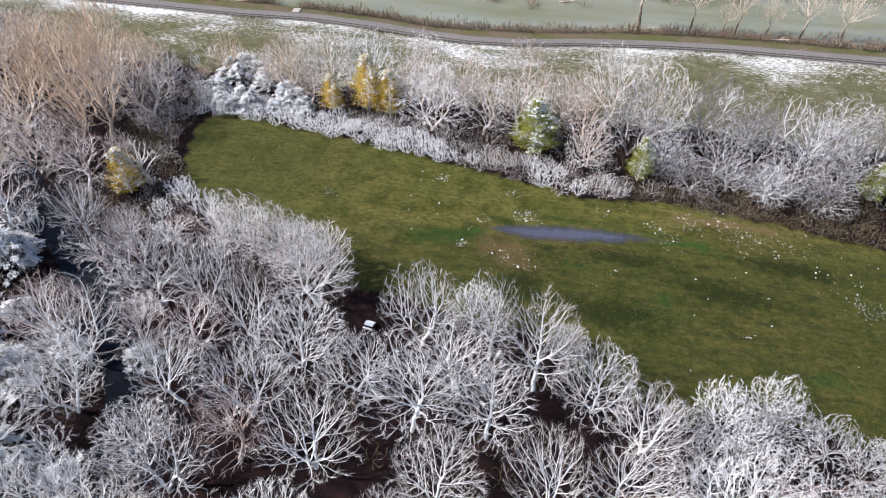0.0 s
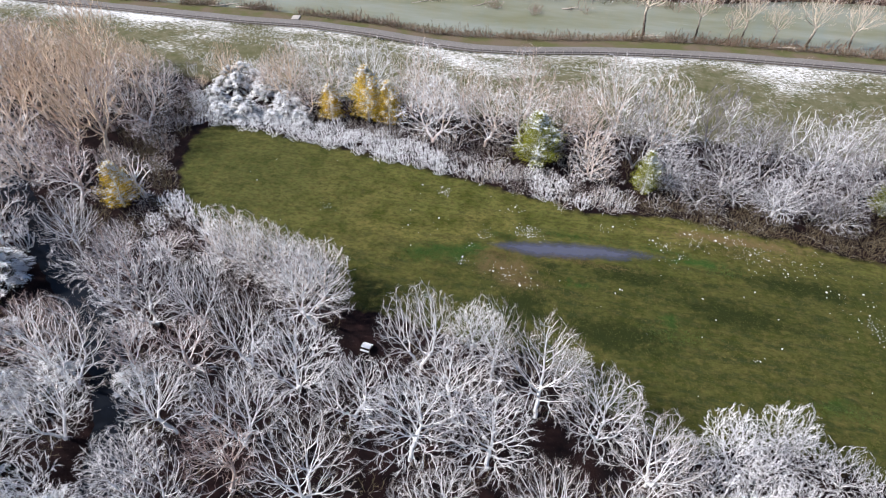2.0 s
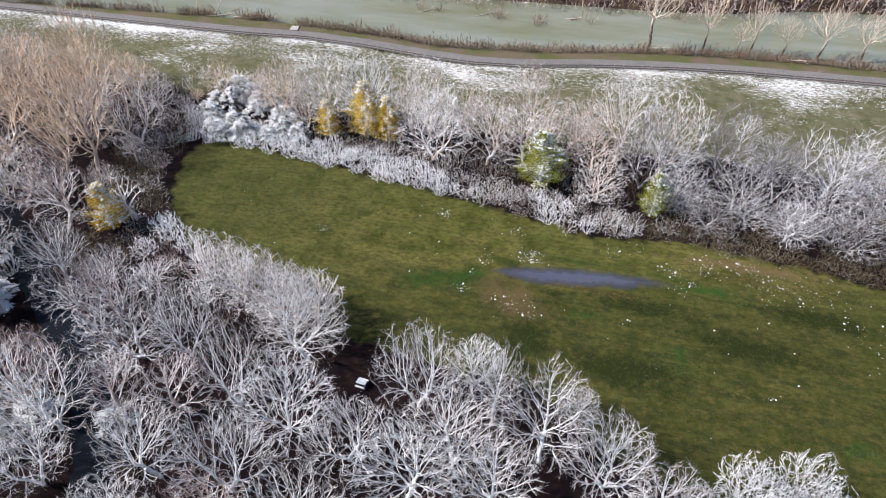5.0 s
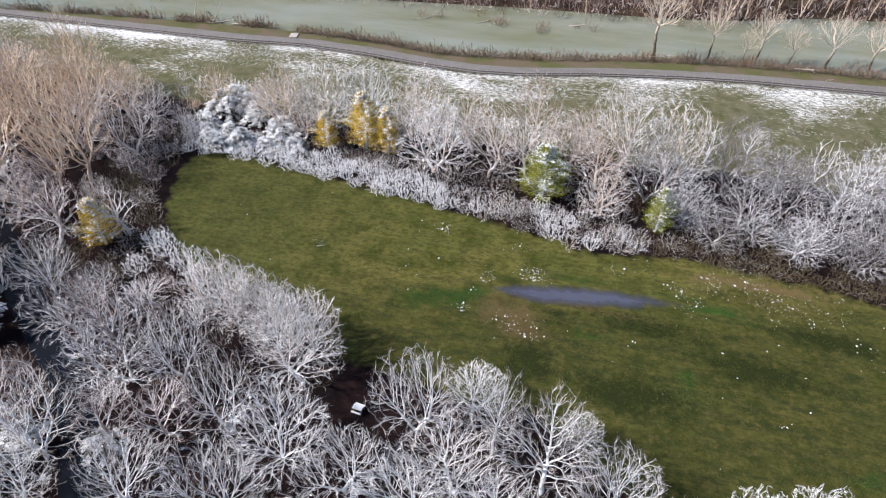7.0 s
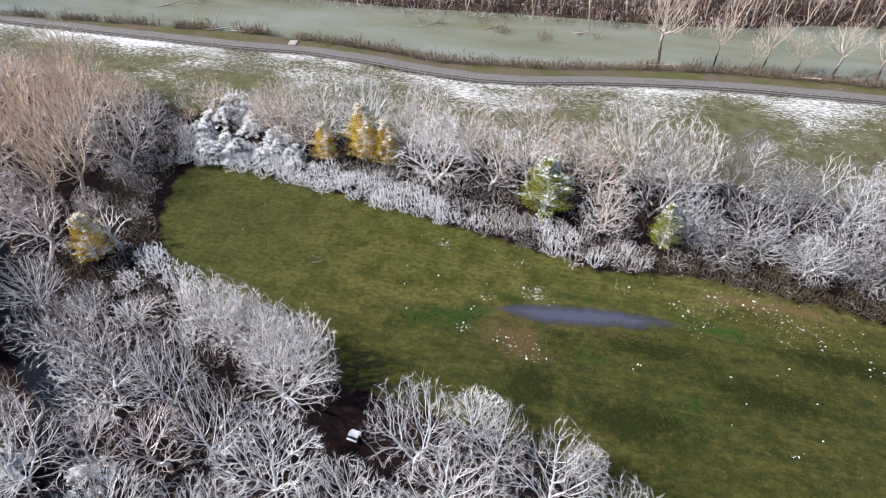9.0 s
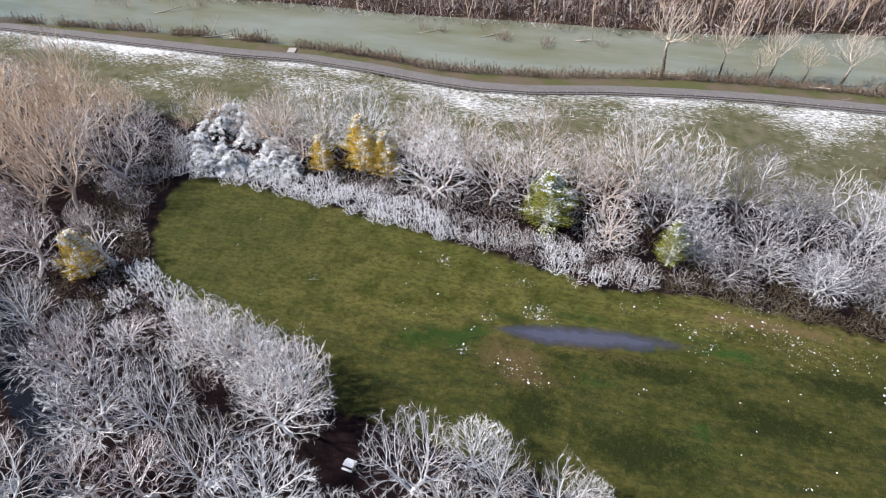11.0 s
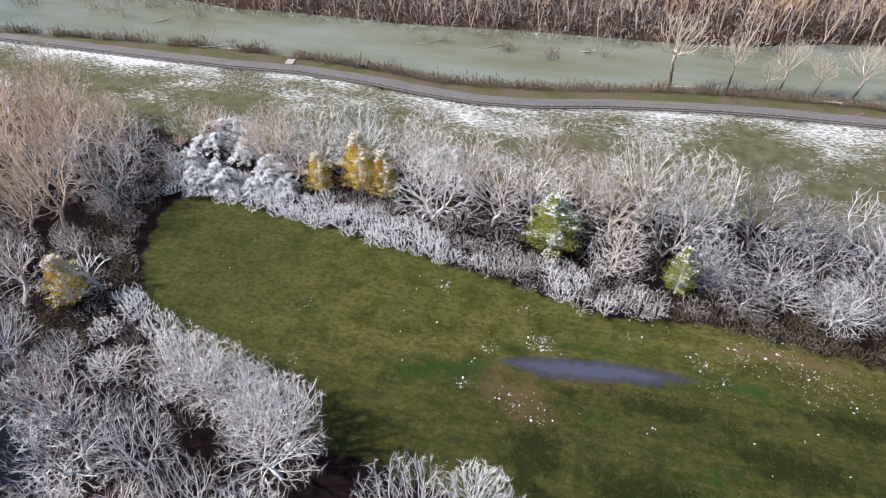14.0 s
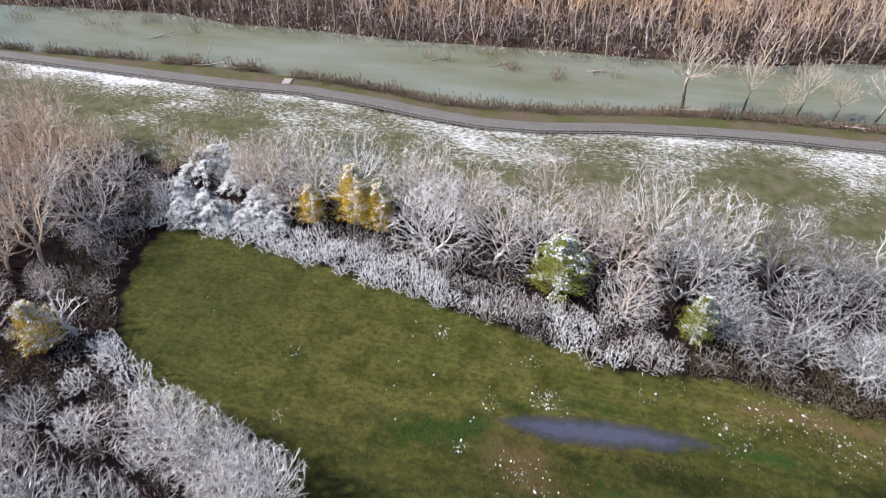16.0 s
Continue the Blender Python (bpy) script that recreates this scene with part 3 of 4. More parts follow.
def make_cedar(name, seed, H, R, mat, laden=0.3, ragged=0.5):
    """An evergreen: a tapered trunk and ragged boughs of needle sprays, some of them under snow."""
    root = new(name)
    w, c, s = Growth(seed), Growth(seed + 1000), Growth(seed + 2000)
    r = c.r
    w.tube([Vector((0, 0, -0.3)), Vector((0.1, 0, H * 0.5)), Vector((0, 0.1, H * 0.95))], 0.2, 0.03, 6)
    n = int(H * R * 4.2)
    for i in range(n):
        u, a = (i + r.random()) / n, i * 2.4 + r.uniform(-0.4, 0.4)
        k = R * (1 - u) ** 0.62 * min(1, 0.6 + u * 3) * (1 - ragged * r.random()) * (1 + 0.5 * noise.noise((math.cos(a) * 1.3, math.sin(a) * 1.3, u * 5 + seed))) + 0.15
        z = H * (0.05 + 0.93 * u)
        out = Vector((math.cos(a), math.sin(a), 0.32)).normalized()
        e = Vector((0, 0, z)) + out * k
        w.tube([Vector((0, 0, z - 0.1)), e], 0.03, 0.012, 3)
        size = 0.5 + 0.22 * k
        for _ in range(30):
            d = (out + Vector((r.gauss(0, 0.55), r.gauss(0, 0.55), r.gauss(0.12, 0.4)))).normalized()
            c.blade(e - out * (size * r.uniform(-0.2, 1.5)) + Vector((r.gauss(0, 0.26), r.gauss(0, 0.26), r.gauss(0, 0.16))) * size, d, size * r.uniform(0.3, 0.7), r.uniform(0.03, 0.075))
        if noise.noise((e.x * 0.35, e.y * 0.35, z * 0.4 + seed)) + 0.05 * e.x + 0.025 * (z - H * 0.5) + r.gauss(0, 0.06) > 0.32 - laden:
            for _ in range(9):
                d = (out + Vector((r.gauss(0, 0.6), r.gauss(0, 0.6), r.gauss(0, 0.25)))).normalized()
                s.blade(e - out * (size * r.uniform(0, 1.1)) + Vector((r.gauss(0, 0.2), r.gauss(0, 0.2), 0)) * size + Vector((0, 0, r.uniform(0.1, 0.28))), d, size * r.uniform(0.2, 0.45), r.uniform(0.04, 0.10))
            for _ in range(5):
                s.clump(e + Vector((r.gauss(0, 0.22), r.gauss(0, 0.22), 0.14)) * size, r.uniform(0.08, 0.22), r.uniform(0.4, 0.7))
    part("trunk", w.mesh("trunk", BARK_WHITE), root)
    part("crown", c.mesh("crown", mat), root)
    part("snow_layer", s.mesh("snow_layer", SNOW_MAT), root, "white clumps of snow")["kind"] = "stuff"
    return root


MADE = {}


def plant(key, maker, x, y, turn, size, label, category, group):
    """Puts a plant of a kind: the first is built, the rest are copies of it."""
    z = rise(x, y)
    if key not in MADE:
        ob = maker()
        MADE[key] = ob
        ob.matrix_basis = pose(x, y, z, 0, 0, turn)
        return tagged(ob, label, category, group)
    ob = copy_thing(MADE[key], pose(x, y, z, 0, 0, turn) @ Matrix.Diagonal((*size, 1)))
    return tagged(ob, label, category, group)


def on_site(x, y):
    """The stretch of country that is planted."""
    return -66 - (y - 19) * 0.935 < x < 46 + (y - 42) * 0.27


def scatter(poly, gap, seed, tries, taken, keep=lambda x, y: True):
    """Points inside poly at least gap apart from one another and from those taken (x, y, radius)."""
    r = random.Random(seed)
    lo_x, hi_x = min(p[0] for p in poly), max(p[0] for p in poly)
    lo_y, hi_y = min(p[1] for p in poly), max(p[1] for p in poly)
    cells, out = {}, []
    for p in taken:
        cells.setdefault((int(p[0] // 10), int(p[1] // 10)), []).append(p)
    for _ in range(tries):
        x, y = r.uniform(lo_x, hi_x), r.uniform(lo_y, hi_y)
        if not on_site(x, y) or not inside(poly, x, y) or not keep(x, y):
            continue
        i, j = int(x // 10), int(y // 10)
        near = [q for a in (-1, 0, 1) for b in (-1, 0, 1) for q in cells.get((i + a, j + b), ())]
        if all(math.hypot(x - q[0], y - q[1]) > q[2] + gap / 2 for q in near):
            cells.setdefault((i, j), []).append((x, y, gap / 2))
            out.append((x, y))
    return out


WHITE_TREE = "bare deciduous tree with snow along its pale limbs"
TAN_TREE = "bare tree with tan twigs, most snow melted off"
PINK_TREE = "bare tree with pinkish-brown twigs and a little snow"
KINDS = {  # kind: seed, height, reach, bark, twigs, and how it grows
    "white0": (10, 14, 4.8, BARK_WHITE, TWIG_WHITE, {"belly": 0.46, "fork": 0.3, "rise_by": 0.22}), "white1": (11, 14, 4.8, BARK_WHITE, TWIG_WHITE, {"stems": 2, "belly": 0.44, "rise_by": 0.26, "wander": 0.24}),
    "white2": (12, 12, 5.0, BARK_WHITE, TWIG_WHITE, {"stems": 3, "fork": 0.2, "belly": 0.36, "low": 0.12, "wander": 0.36}), "white3": (13, 13, 5.0, BARK_WHITE, TWIG_WHITE, {"stems": 1, "belly": 0.42, "fork": 0.22, "rise_by": 0.16, "wander": 0.34, "low": 0.1}),
    "white4": (14, 13, 5.0, BARK_WHITE, TWIG_WHITE, {"stems": 2, "fork": 0.2, "belly": 0.38, "rise_by": 0.0, "wander": 0.4}),
    "grey0": (20, 13, 5.0, BARK_GREY, TWIG_GREY, {"stems": 2, "fork": 0.2, "belly": 0.36, "low": 0.08, "wander": 0.36, "points": 2000, "step": 0.37, "tip": 0.016, "hair": 6, "hair_wide": 0.011}), "grey1": (21, 12, 5.0, BARK_GREY, TWIG_GREY, {"stems": 3, "fork": 0.18, "belly": 0.28, "low": 0.0, "wander": 0.4, "rise_by": -0.16, "points": 2000, "step": 0.37, "tip": 0.016, "hair": 6, "hair_wide": 0.011}),
    "grey2": (22, 13, 5.0, BARK_GREY, TWIG_GREY, {"stems": 2, "fork": 0.25, "belly": 0.32, "low": 0.0, "wander": 0.42, "rise_by": -0.10, "points": 2000, "step": 0.37, "tip": 0.016, "hair": 6, "hair_wide": 0.011}),
    "tan0": (30, 14, 5.0, BARK_TAN, TWIG_TAN, {"belly": 0.45, "rise_by": 0.2, "wander": 0.24, "points": 1500, "step": 0.4, "tip": 0.019, "hair": 5, "hair_wide": 0.012}), "tan1": (31, 13, 5.0, BARK_TAN, TWIG_TAN, {"stems": 2, "belly": 0.4, "rise_by": 0.12, "points": 1500, "step": 0.4, "tip": 0.019, "hair": 5, "hair_wide": 0.012}),
    "rosy0": (80, 14, 5.2, BARK_ROSE, TWIG_ROSE, {"belly": 0.4, "low": 0.04, "fork": 0.2, "wander": 0.3, "points": 2000, "step": 0.37, "tip": 0.016, "hair": 6, "hair_wide": 0.011}), "rosy1": (81, 13, 5.2, BARK_ROSE, TWIG_ROSE, {"stems": 2, "fork": 0.18, "belly": 0.36, "low": 0.03, "wander": 0.36, "points": 2000, "step": 0.37, "tip": 0.016, "hair": 6, "hair_wide": 0.011, "rise_by": 0.0}),
    "bare0": (62, 9, 3.6, BARK_WHITE, TWIG_WHITE, {"stems": 2, "belly": 0.5, "fork": 0.25, "low": 0.25, "points": 360, "step": 0.42, "tip": 0.022, "hair": 3, "rise_by": 0.1}),
    "dead0": (61, 9.2, 3.1, BARK_PALE, TWIG_PALE, {"belly": 0.5, "fork": 0.35, "low": 0.25, "points": 260, "step": 0.45, "tip": 0.04, "hair": 3, "rise_by": 0.12}),
    "pink0": (50, 13, 4.4, BARK_PINK, TWIG_PINK, {"belly": 0.44, "points": 1500, "step": 0.4, "tip": 0.019, "hair": 5, "hair_wide": 0.012}), "pink1": (51, 12, 4.6, BARK_PINK, TWIG_PINK, {"stems": 2, "belly": 0.38, "wander": 0.4, "points": 1500, "step": 0.4, "tip": 0.019, "hair": 5, "hair_wide": 0.012}),
}
GREY_TREE = "bare grey-brown tree with thin snow on its arching limbs"
LABELS = {"b": "thin open tree with snow on its few limbs", "r": "bare tree with pinkish limbs dusted with snow", "d": "pale dead tree standing beside a golden cedar", "g": GREY_TREE, "w": WHITE_TREE, "t": TAN_TREE, "p": PINK_TREE}
rt = random.Random(5)
taken = [(-70.3, 70.5, 3.2), (-68.5, 66.5, 3.2), (-22.6, 51.0, 4.0), (-23, 54, 3.0), (1, 41, 2.0)]

# how far the crowns of the near wood reach over the field
CROWN_EDGE = [(-130, 140), (-86, 118), (-79, 104), (-76, 92), (-68, 81.5), (-56, 74.5), (-48, 73.5), (-39, 70.5), (-32, 69.5), (-28.8, 65), (-26.4, 57), (-25.6, 49.5), (-20.6, 49.5),
              (-20, 58), (-18, 65), (-11, 62.5), (-8, 65), (2, 65), (6, 57), (12, 54), (17, 50), (18.5, 50), (20, 56), (27, 59.5), (34, 56), (43, 53), (90, 46)]
HIGH_EYE = Vector((-0.3, 1.9, 62.6))


def over(x, y, z):
    """Where the line from the high viewpoint over a treetop meets the ground."""
    d = (Vector((x, y, z)) - HIGH_EYE) * (62.6 / (62.6 - z))
    return HIGH_EYE.x + d.x, HIGH_EYE.y + d.y


def room_for(x, y, h, reach):
    """The height, up to h, that keeps a crown clear of the field and the creek; 0 if there is none."""
    while h > 3:
        k = reach * h / 13
        pts = [over(x, y, h), over(x - k * 0.75, y, h * 0.75), over(x + k * 0.75, y, h * 0.75), over(x, y + k * 0.8, h * 0.7)]
        if all(py <= line_y(CROWN_EDGE, px) for px, py in pts) and (creek_far(*over(x, y, h * 0.6)) > (3.4 if y > 38 else 2.0) or not 22 < y < 66):
            return h
        h *= 0.88
    return 0


def put_tree(key, x, y, h, reach, group):
    seed, bh, br, bark, twig, how = KINDS[key]
    plant(key, lambda: make_tree("bare_tree", seed, bh, br, bark, twig, **how), x, y, rt.uniform(0, 360),
          (reach / br, reach / br, h / bh), LABELS[key[0]], "tree", group)
    taken.append((x, y, min(reach * 0.6, 3.5)))


# one of each kind stands at its built size
for key, x, y in [("white0", -40, 34), ("white1", -36, 45), ("white2", -46, 50), ("white3", 3, 32), ("white4", -52, 30), ("grey2", 58, 104), ("tan0", -92, 82), ("tan1", -106, 104), ("pink0", -58, 52), ("pink1", -86, 74), ("grey0", 34, 106), ("grey1", 46, 101), ("rosy0", -22, 113), ("rosy1", -35, 114)]:
    put_tree(key, x, y, KINDS[key][1], KINDS[key][2], "trees of the wood" if y < 99 or x < -80 else "trees of the hedge")
# trees that stand out: kind, x, y, height, reach
for key, x, y, h, reach in [
    ("white3", -30.8, 53.2, 13.0, 6.4), ("white2", -28.6, 43.0, 12.5, 6.2), ("white1", -14.8, 50.2, 13.8, 5.8), ("white0", -5.6, 49.8, 15.2, 3.8),
    ("white3", 0.5, 46.5, 16.2, 6.4), ("white2", 7.8, 45.1, 11, 5.4), ("white1", 13.5, 41.0, 10.8, 5.3), ("white0", -12.5, 37.5, 14.5, 6.0),
    ("white1", -21.6, 30.5, 14, 6.2), ("pink0", -30.1, 29.0, 13, 4.4), ("tan0", -94.3, 98, 17, 8.0),
    ("rosy0", -17.2, 105, 14.5, 7.0), ("rosy1", -27.5, 104.0, 14.5, 7.2), ("rosy1", -53, 114, 14, 6.5), ("rosy0", -62, 113, 13, 6), ("rosy0", -11, 116, 16, 6.8), ("rosy1", -32.5, 118, 14, 6.4), ("rosy1", 15, 111, 16.5, 7), ("grey0", 25, 110, 15.5, 6.8), ("rosy0", 5.5, 113.0, 17.5, 7.0), ("tan1", -62.5, 111.0, 13, 6.0),
    ("bare0", 22.5, 121, 9, 3.8), ("bare0", 30.5, 123, 8, 3.4), ("bare0", 42, 119, 9, 3.6), ("dead0", -71.4, 73.6, 9.2, 3.1), ("tan0", -87.5, 84.5, 19.5, 6.5), ("tan0", -99, 91, 20, 7), ("tan1", -103, 106, 19, 7.5), ("tan0", -112, 114, 19, 7.5),
]:
    put_tree(key, x, y, h, reach, "trees of the wood" if y < 99 else "trees of the hedge")

CEDAR = "cedar tree with dense green foliage and clumps of snow"
GOLD = "golden-green cedar tree with snow on its branches"
LADEN = "evergreen tree laden with thick white snow"
for kind, mat, x, y, h, reach, lab in [
    ("cedar_green", CEDAR_GREEN, -6.5, 101.0, 11.0, 5.4, CEDAR), ("cedar_gold", CEDAR_GOLD, -42.4, 108.4, 12.5, 4.4, GOLD), ("cedar_snow", CEDAR_SNOW, -78.7, 49.7, 7.0, 4.6, LADEN),
    ("cedar_gold", CEDAR_GOLD, -49.8, 106.6, 8.3, 3.2, GOLD), ("cedar_gold", CEDAR_GOLD, -37.6, 107.6, 10.2, 3.6, GOLD), ("cedar_green", CEDAR_GREEN, 13.1, 96.4, 9.0, 2.9, CEDAR),
    ("cedar_mixed", CEDAR_GOLD, -73.4, 70.3, 9.0, 3.6, "golden cedar tree half covered in clumps of snow"), ("cedar_snow", CEDAR_SNOW, -62.4, 31.5, 7.2, 4.2, LADEN), ("cedar_green", CEDAR_GREEN, 52.2, 100, 7.5, 3.0, CEDAR),
    ("cedar_snow", CEDAR_SNOW, -83, 45, 6.0, 4.0, LADEN),
]:
    bh, br = {"cedar_green": (11.0, 5.4), "cedar_gold": (12.5, 4.4), "cedar_snow": (7.0, 4.6), "cedar_mixed": (9.0, 3.6)}[kind]
    plant(kind, lambda: make_laden("cedar_tree", 70, bh, br, mat, 120, 0.2) if kind == "cedar_snow" else make_cedar("cedar_tree", 70 + len(kind), bh, br, mat, {"cedar_mixed": 0.42, "cedar_gold": 0.27, "cedar_green": 0.20}[kind]), x, y, 0, (reach / br, reach / br, h / bh), lab, "cedar tree", "cedars")
    d = (Vector((-3, 15, 0)) - Vector((x, y, 0))).normalized()
    taken += [(x + d.x * k, y + d.y * k, reach * 0.65) for k in ((0, 3, 6, 9, 11) if kind == "cedar_snow" else (0, 3, 6))]

EDGE_ROW = [("rosy1", -48.5, 62.5), ("white2", -45, 61.5), ("rosy1", -41.3, 60.6), ("white1", -38, 59.5), ("white4", -35, 58.6), ("rosy0", -32, 56.8)]
for key, x, y in EDGE_ROW:
    h = room_for(x, y, 11.5, 5)
    if h:
        put_tree(key, x, y, h, max(3.4, h * 0.5), "trees of the wood")

WOOD_AREA = [(-60, 8), (0, 18), (46, 30), (80, 36), (80, 40), (44, 45), (30, 49), (18, 47), (8, 51), (0, 55), (-16, 57), (-19, 53), (-26, 50), (-29, 58), (-33, 61), (-45, 65),
             (-58, 69), (-69, 77), (-75, 84), (-77, 95), (-78, 106), (-84, 117), (-130, 119), (-165, 124), (-160, 112), (-120, 66), (-90, 34), (-66, 8)]
for x, y in scatter(WOOD_AREA, 6.3, 1, 9000, taken, lambda x, y: creek_far(x, y) > (3.2 if y > 38 else 2.4) and not (x > 14 and y > 34) and not (x < -47 and depth_in(FIELD, x, y) > -7)):
    left = x < -80 and y > 60
    key = rt.choice(["tan0", "tan1", "rosy1", "tan0", "pink0", "rosy0", "tan1"] if left else ["white0", "white1", "white2", "white3", "white4", "white2", "pink1"] if x > -24 or (x > -40 and depth_in(FIELD, x, y) > -8) else ["pink0", "pink1", "grey0", "pink1", "pink0", "white1"])
    key = rt.choice(["white1", "white2", "white0", "white2"]) if y < 37 and x < -36 else key
    h = rt.uniform(12, 17) if left else rt.uniform(9.5, 14)
    h = rt.uniform(5, 7) if -84 < x < -70 and y > 76 else h
    reach = h * rt.uniform(0.44, 0.54)
    h = min(h, 6.0) if -84 < x < -47 and depth_in(FIELD, x, y) > -14 else h
    h = 0 if -68 < x < -30 and 36 < y < 58 and rt.random() < 0.25 else room_for(x, y, h, reach)
    if h:
        put_tree(key, x, y, h, max(2.0, min(reach, h * 0.6)), "trees of the wood")

HEDGE = [(-80, 106), (-60, 105), (-40, 103), (-21, 100), (-5, 98), (8, 96), (30, 95.5), (60, 93), (105, 89), (105, 110), (40, 115), (8, 116), (0, 119), (-40, 117), (-84, 116)]
for x, y in scatter(HEDGE, 6.7, 2, 7000, taken, lambda x, y: not (x < -57 and y < 114)):
    key = rt.choice(["grey0", "grey1", "grey2"] if x > 10 else ["rosy0", "rosy0", "rosy1", "white1", "rosy1"] + (["tan1"] if y > 107 else []))
    h = (rt.uniform(11, 14.5) if y > 109 and x > -62 else rt.uniform(8, 10.5)) if x < -35 else rt.uniform(8.5, 11.5) if y < 103 else rt.uniform(12, 16.5) if y > 119 else rt.uniform(9, 13) if y > 111 else rt.uniform(12, 16.5) if x < 20 else rt.uniform(10, 15)
    put_tree(key, x, y, h, min(7, h * rt.uniform(0.46, 0.62)), "trees of the hedge")

for x, y in scatter([(10, 94.8), (30, 94.8), (42, 95), (42, 98), (30, 98.4), (10, 98.8)], 5.4, 41, 3000, [(13, 95, 3.0)]):
    put_tree(rt.choice(["grey2", "grey1", "grey0"]), x, y, rt.uniform(5.5, 8.5), rt.uniform(3.4, 4.6), "trees of the hedge")

# ---- shrubs ----
SHRUBS = {  # kind: twigs, height, reach, leafy, label
    "frost": (TWIG_FROST, 3.0, 2.4, True, "low bush thick with white snow"), "brown": (TWIG_BROWN, 2.4, 2.2, False, "tangled brown bush with a little snow"),
    "white": (TWIG_WHITE, 3.4, 2.6, False, "snowy thicket of thin grey stems"), "bank": (TWIG_BANK, 2.8, 1.9, False, "tan leafless brush"), "farpink": (TWIG_FARPINK, 5.0, 3.0, False, "pinkish-brown brush"),
    "straw": (TWIG_STRAW, 2.4, 2.2, False, "straw-coloured bush with frosted twigs"),
    "tangle": (TWIG_ROSE, 3.6, 2.8, False, "grey-brown tangled thicket under the trees"),
    "laden": (TWIG_FROST, 3.6, 2.6, True, "evergreen bush bowed under thick white snow"),
    "thick": (TWIG_THICK, 6.0, 3.6, False, "tall dense bush frosted blue-white"),
}


def shrub_maker(kind, seed):
    """Seeds from 2 on are coarser, for growth seen from afar."""
    mat, bh, br, leafy, lab = SHRUBS[kind]
    if kind == "laden":
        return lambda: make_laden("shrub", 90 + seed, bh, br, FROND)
    if kind == "thick":
        return lambda: make_bush("shrub", 90 + seed, bh, br, BARK_GREY, mat, points=1600, step=0.3, stub=2, hair=8, hair_long=0.5, fork=0.25, low=0.1, tip=0.0095, wander=0.26)
    if seed < 2:
        return lambda: make_bush("shrub", 90 + seed, bh, br, mat, mat, stub=5 if leafy else 0)
    return lambda: make_bush("shrub", 90 + seed, bh, br, mat, mat, points=60, step=0.5, tip=0.016, hair=7, hair_long=0.8, hair_wide=0.018 + 0.008 * (seed > 4))


def put_shrub(kind, seed, x, y, h, reach, group):
    mat, bh, br, leafy, lab = SHRUBS[kind]
    plant("bush_" + kind + str(seed), shrub_maker(kind, seed), x, y, rt.uniform(0, 360), (reach / br, reach / br, h / bh), lab, "shrub", group)


for x, y in scatter([(-76, 98), (-61, 98.8), (-41, 96), (-21, 92.8), (-4, 90.2), (1, 88.4), (18, 90), (38, 88.4), (60, 85), (100, 80), (100, 87), (60, 91), (30, 94), (8, 94.5), (-5, 97), (-21, 99), (-40, 102), (-60, 105), (-82, 108)], 1.85, 3, 9000, []):
    mixed = x + 14 * noise.noise((x * 0.2, y * 0.2, 6))
    kind = "frost" if mixed < -22 else rt.choice(["straw", "frost", "straw", "white"]) if mixed < 13 else "brown"
    put_shrub(kind, rt.randrange(2), x, y, rt.uniform(1.6, 3.2) if x < 10 else rt.uniform(1.1, 2.1), rt.uniform(1.6, 2.4), "bushes along the hedge")
for x, y in scatter([(-38, 103), (-20, 99), (-4, 97), (8, 95), (30, 94.5), (60, 91.5), (100, 87), (100, 94), (60, 99), (30, 101), (8, 101), (-20, 106)], 4.0, 17, 3500, [(-6.5, 98, 4), (13, 93, 2.2)]):
    put_shrub(rt.choice(["white", "straw", "white"]) if x < 12 else "brown", rt.randrange(2), x, y, rt.uniform(3, 4.6) if x < 12 else rt.uniform(2.5, 3.5), rt.uniform(2.2, 3.0), "bushes along the hedge")
for x, y in scatter([(-80, 108), (-72, 100), (-60, 101), (-52, 104), (-60, 112), (-78, 120)], 3.0, 4, 800, [(-66, 107.5, 2.8), (-73, 109.5, 2.2)]):
    put_shrub("laden", rt.randrange(2), x, y, rt.uniform(3, 5), rt.uniform(2.2, 3.2), "bushes along the hedge")
for x, y in scatter([(-75, 84), (-69, 77), (-58, 69.5), (-45, 65.5), (-33, 61), (-29, 57), (-38, 54), (-60, 60), (-78, 72), (-82, 92)], 3.4, 5, 2500, [(-72.8, 68, 3.0), (-70.4, 71.5, 3.0), (-69, 67.5, 2.0)], lambda x, y: creek_far(x, y) > 4):
    h = room_for(x, y, rt.uniform(3, 5.2), 3)
    if h:
        put_shrub("brown" if x < -69 else rt.choice(["frost", "white", "frost"]) if x < -48 else "white", rt.randrange(2), x, y, h, rt.uniform(2, 3), "bushes at the field's end")
for x, y in scatter([(-74, 78), (-76, 92), (-77, 102), (-82, 112), (-100, 112), (-104, 94), (-96, 78), (-84, 66), (-76, 66)], 6.5, 44, 3000, [(-73.4, 68, 3.0), (-72.6, 73, 2.0)], lambda x, y: creek_far(x, y) > 4):
    put_shrub("tangle", rt.randrange(2), x, y, rt.uniform(3, 5), rt.uniform(2.4, 3.2), "thicket at the field's end")
for x, y in scatter([(-79, 60), (-66, 60), (-63, 71), (-70, 78), (-80, 74)], 2.6, 45, 900, [(-73.4, 70.3, 2.0)], lambda x, y: creek_far(x, y) > 4):
    put_shrub(rt.choice(["tangle", "brown"]), rt.randrange(2), x, y, rt.uniform(1.2, 2.4), rt.uniform(1.6, 2.4), "thicket at the field's end")
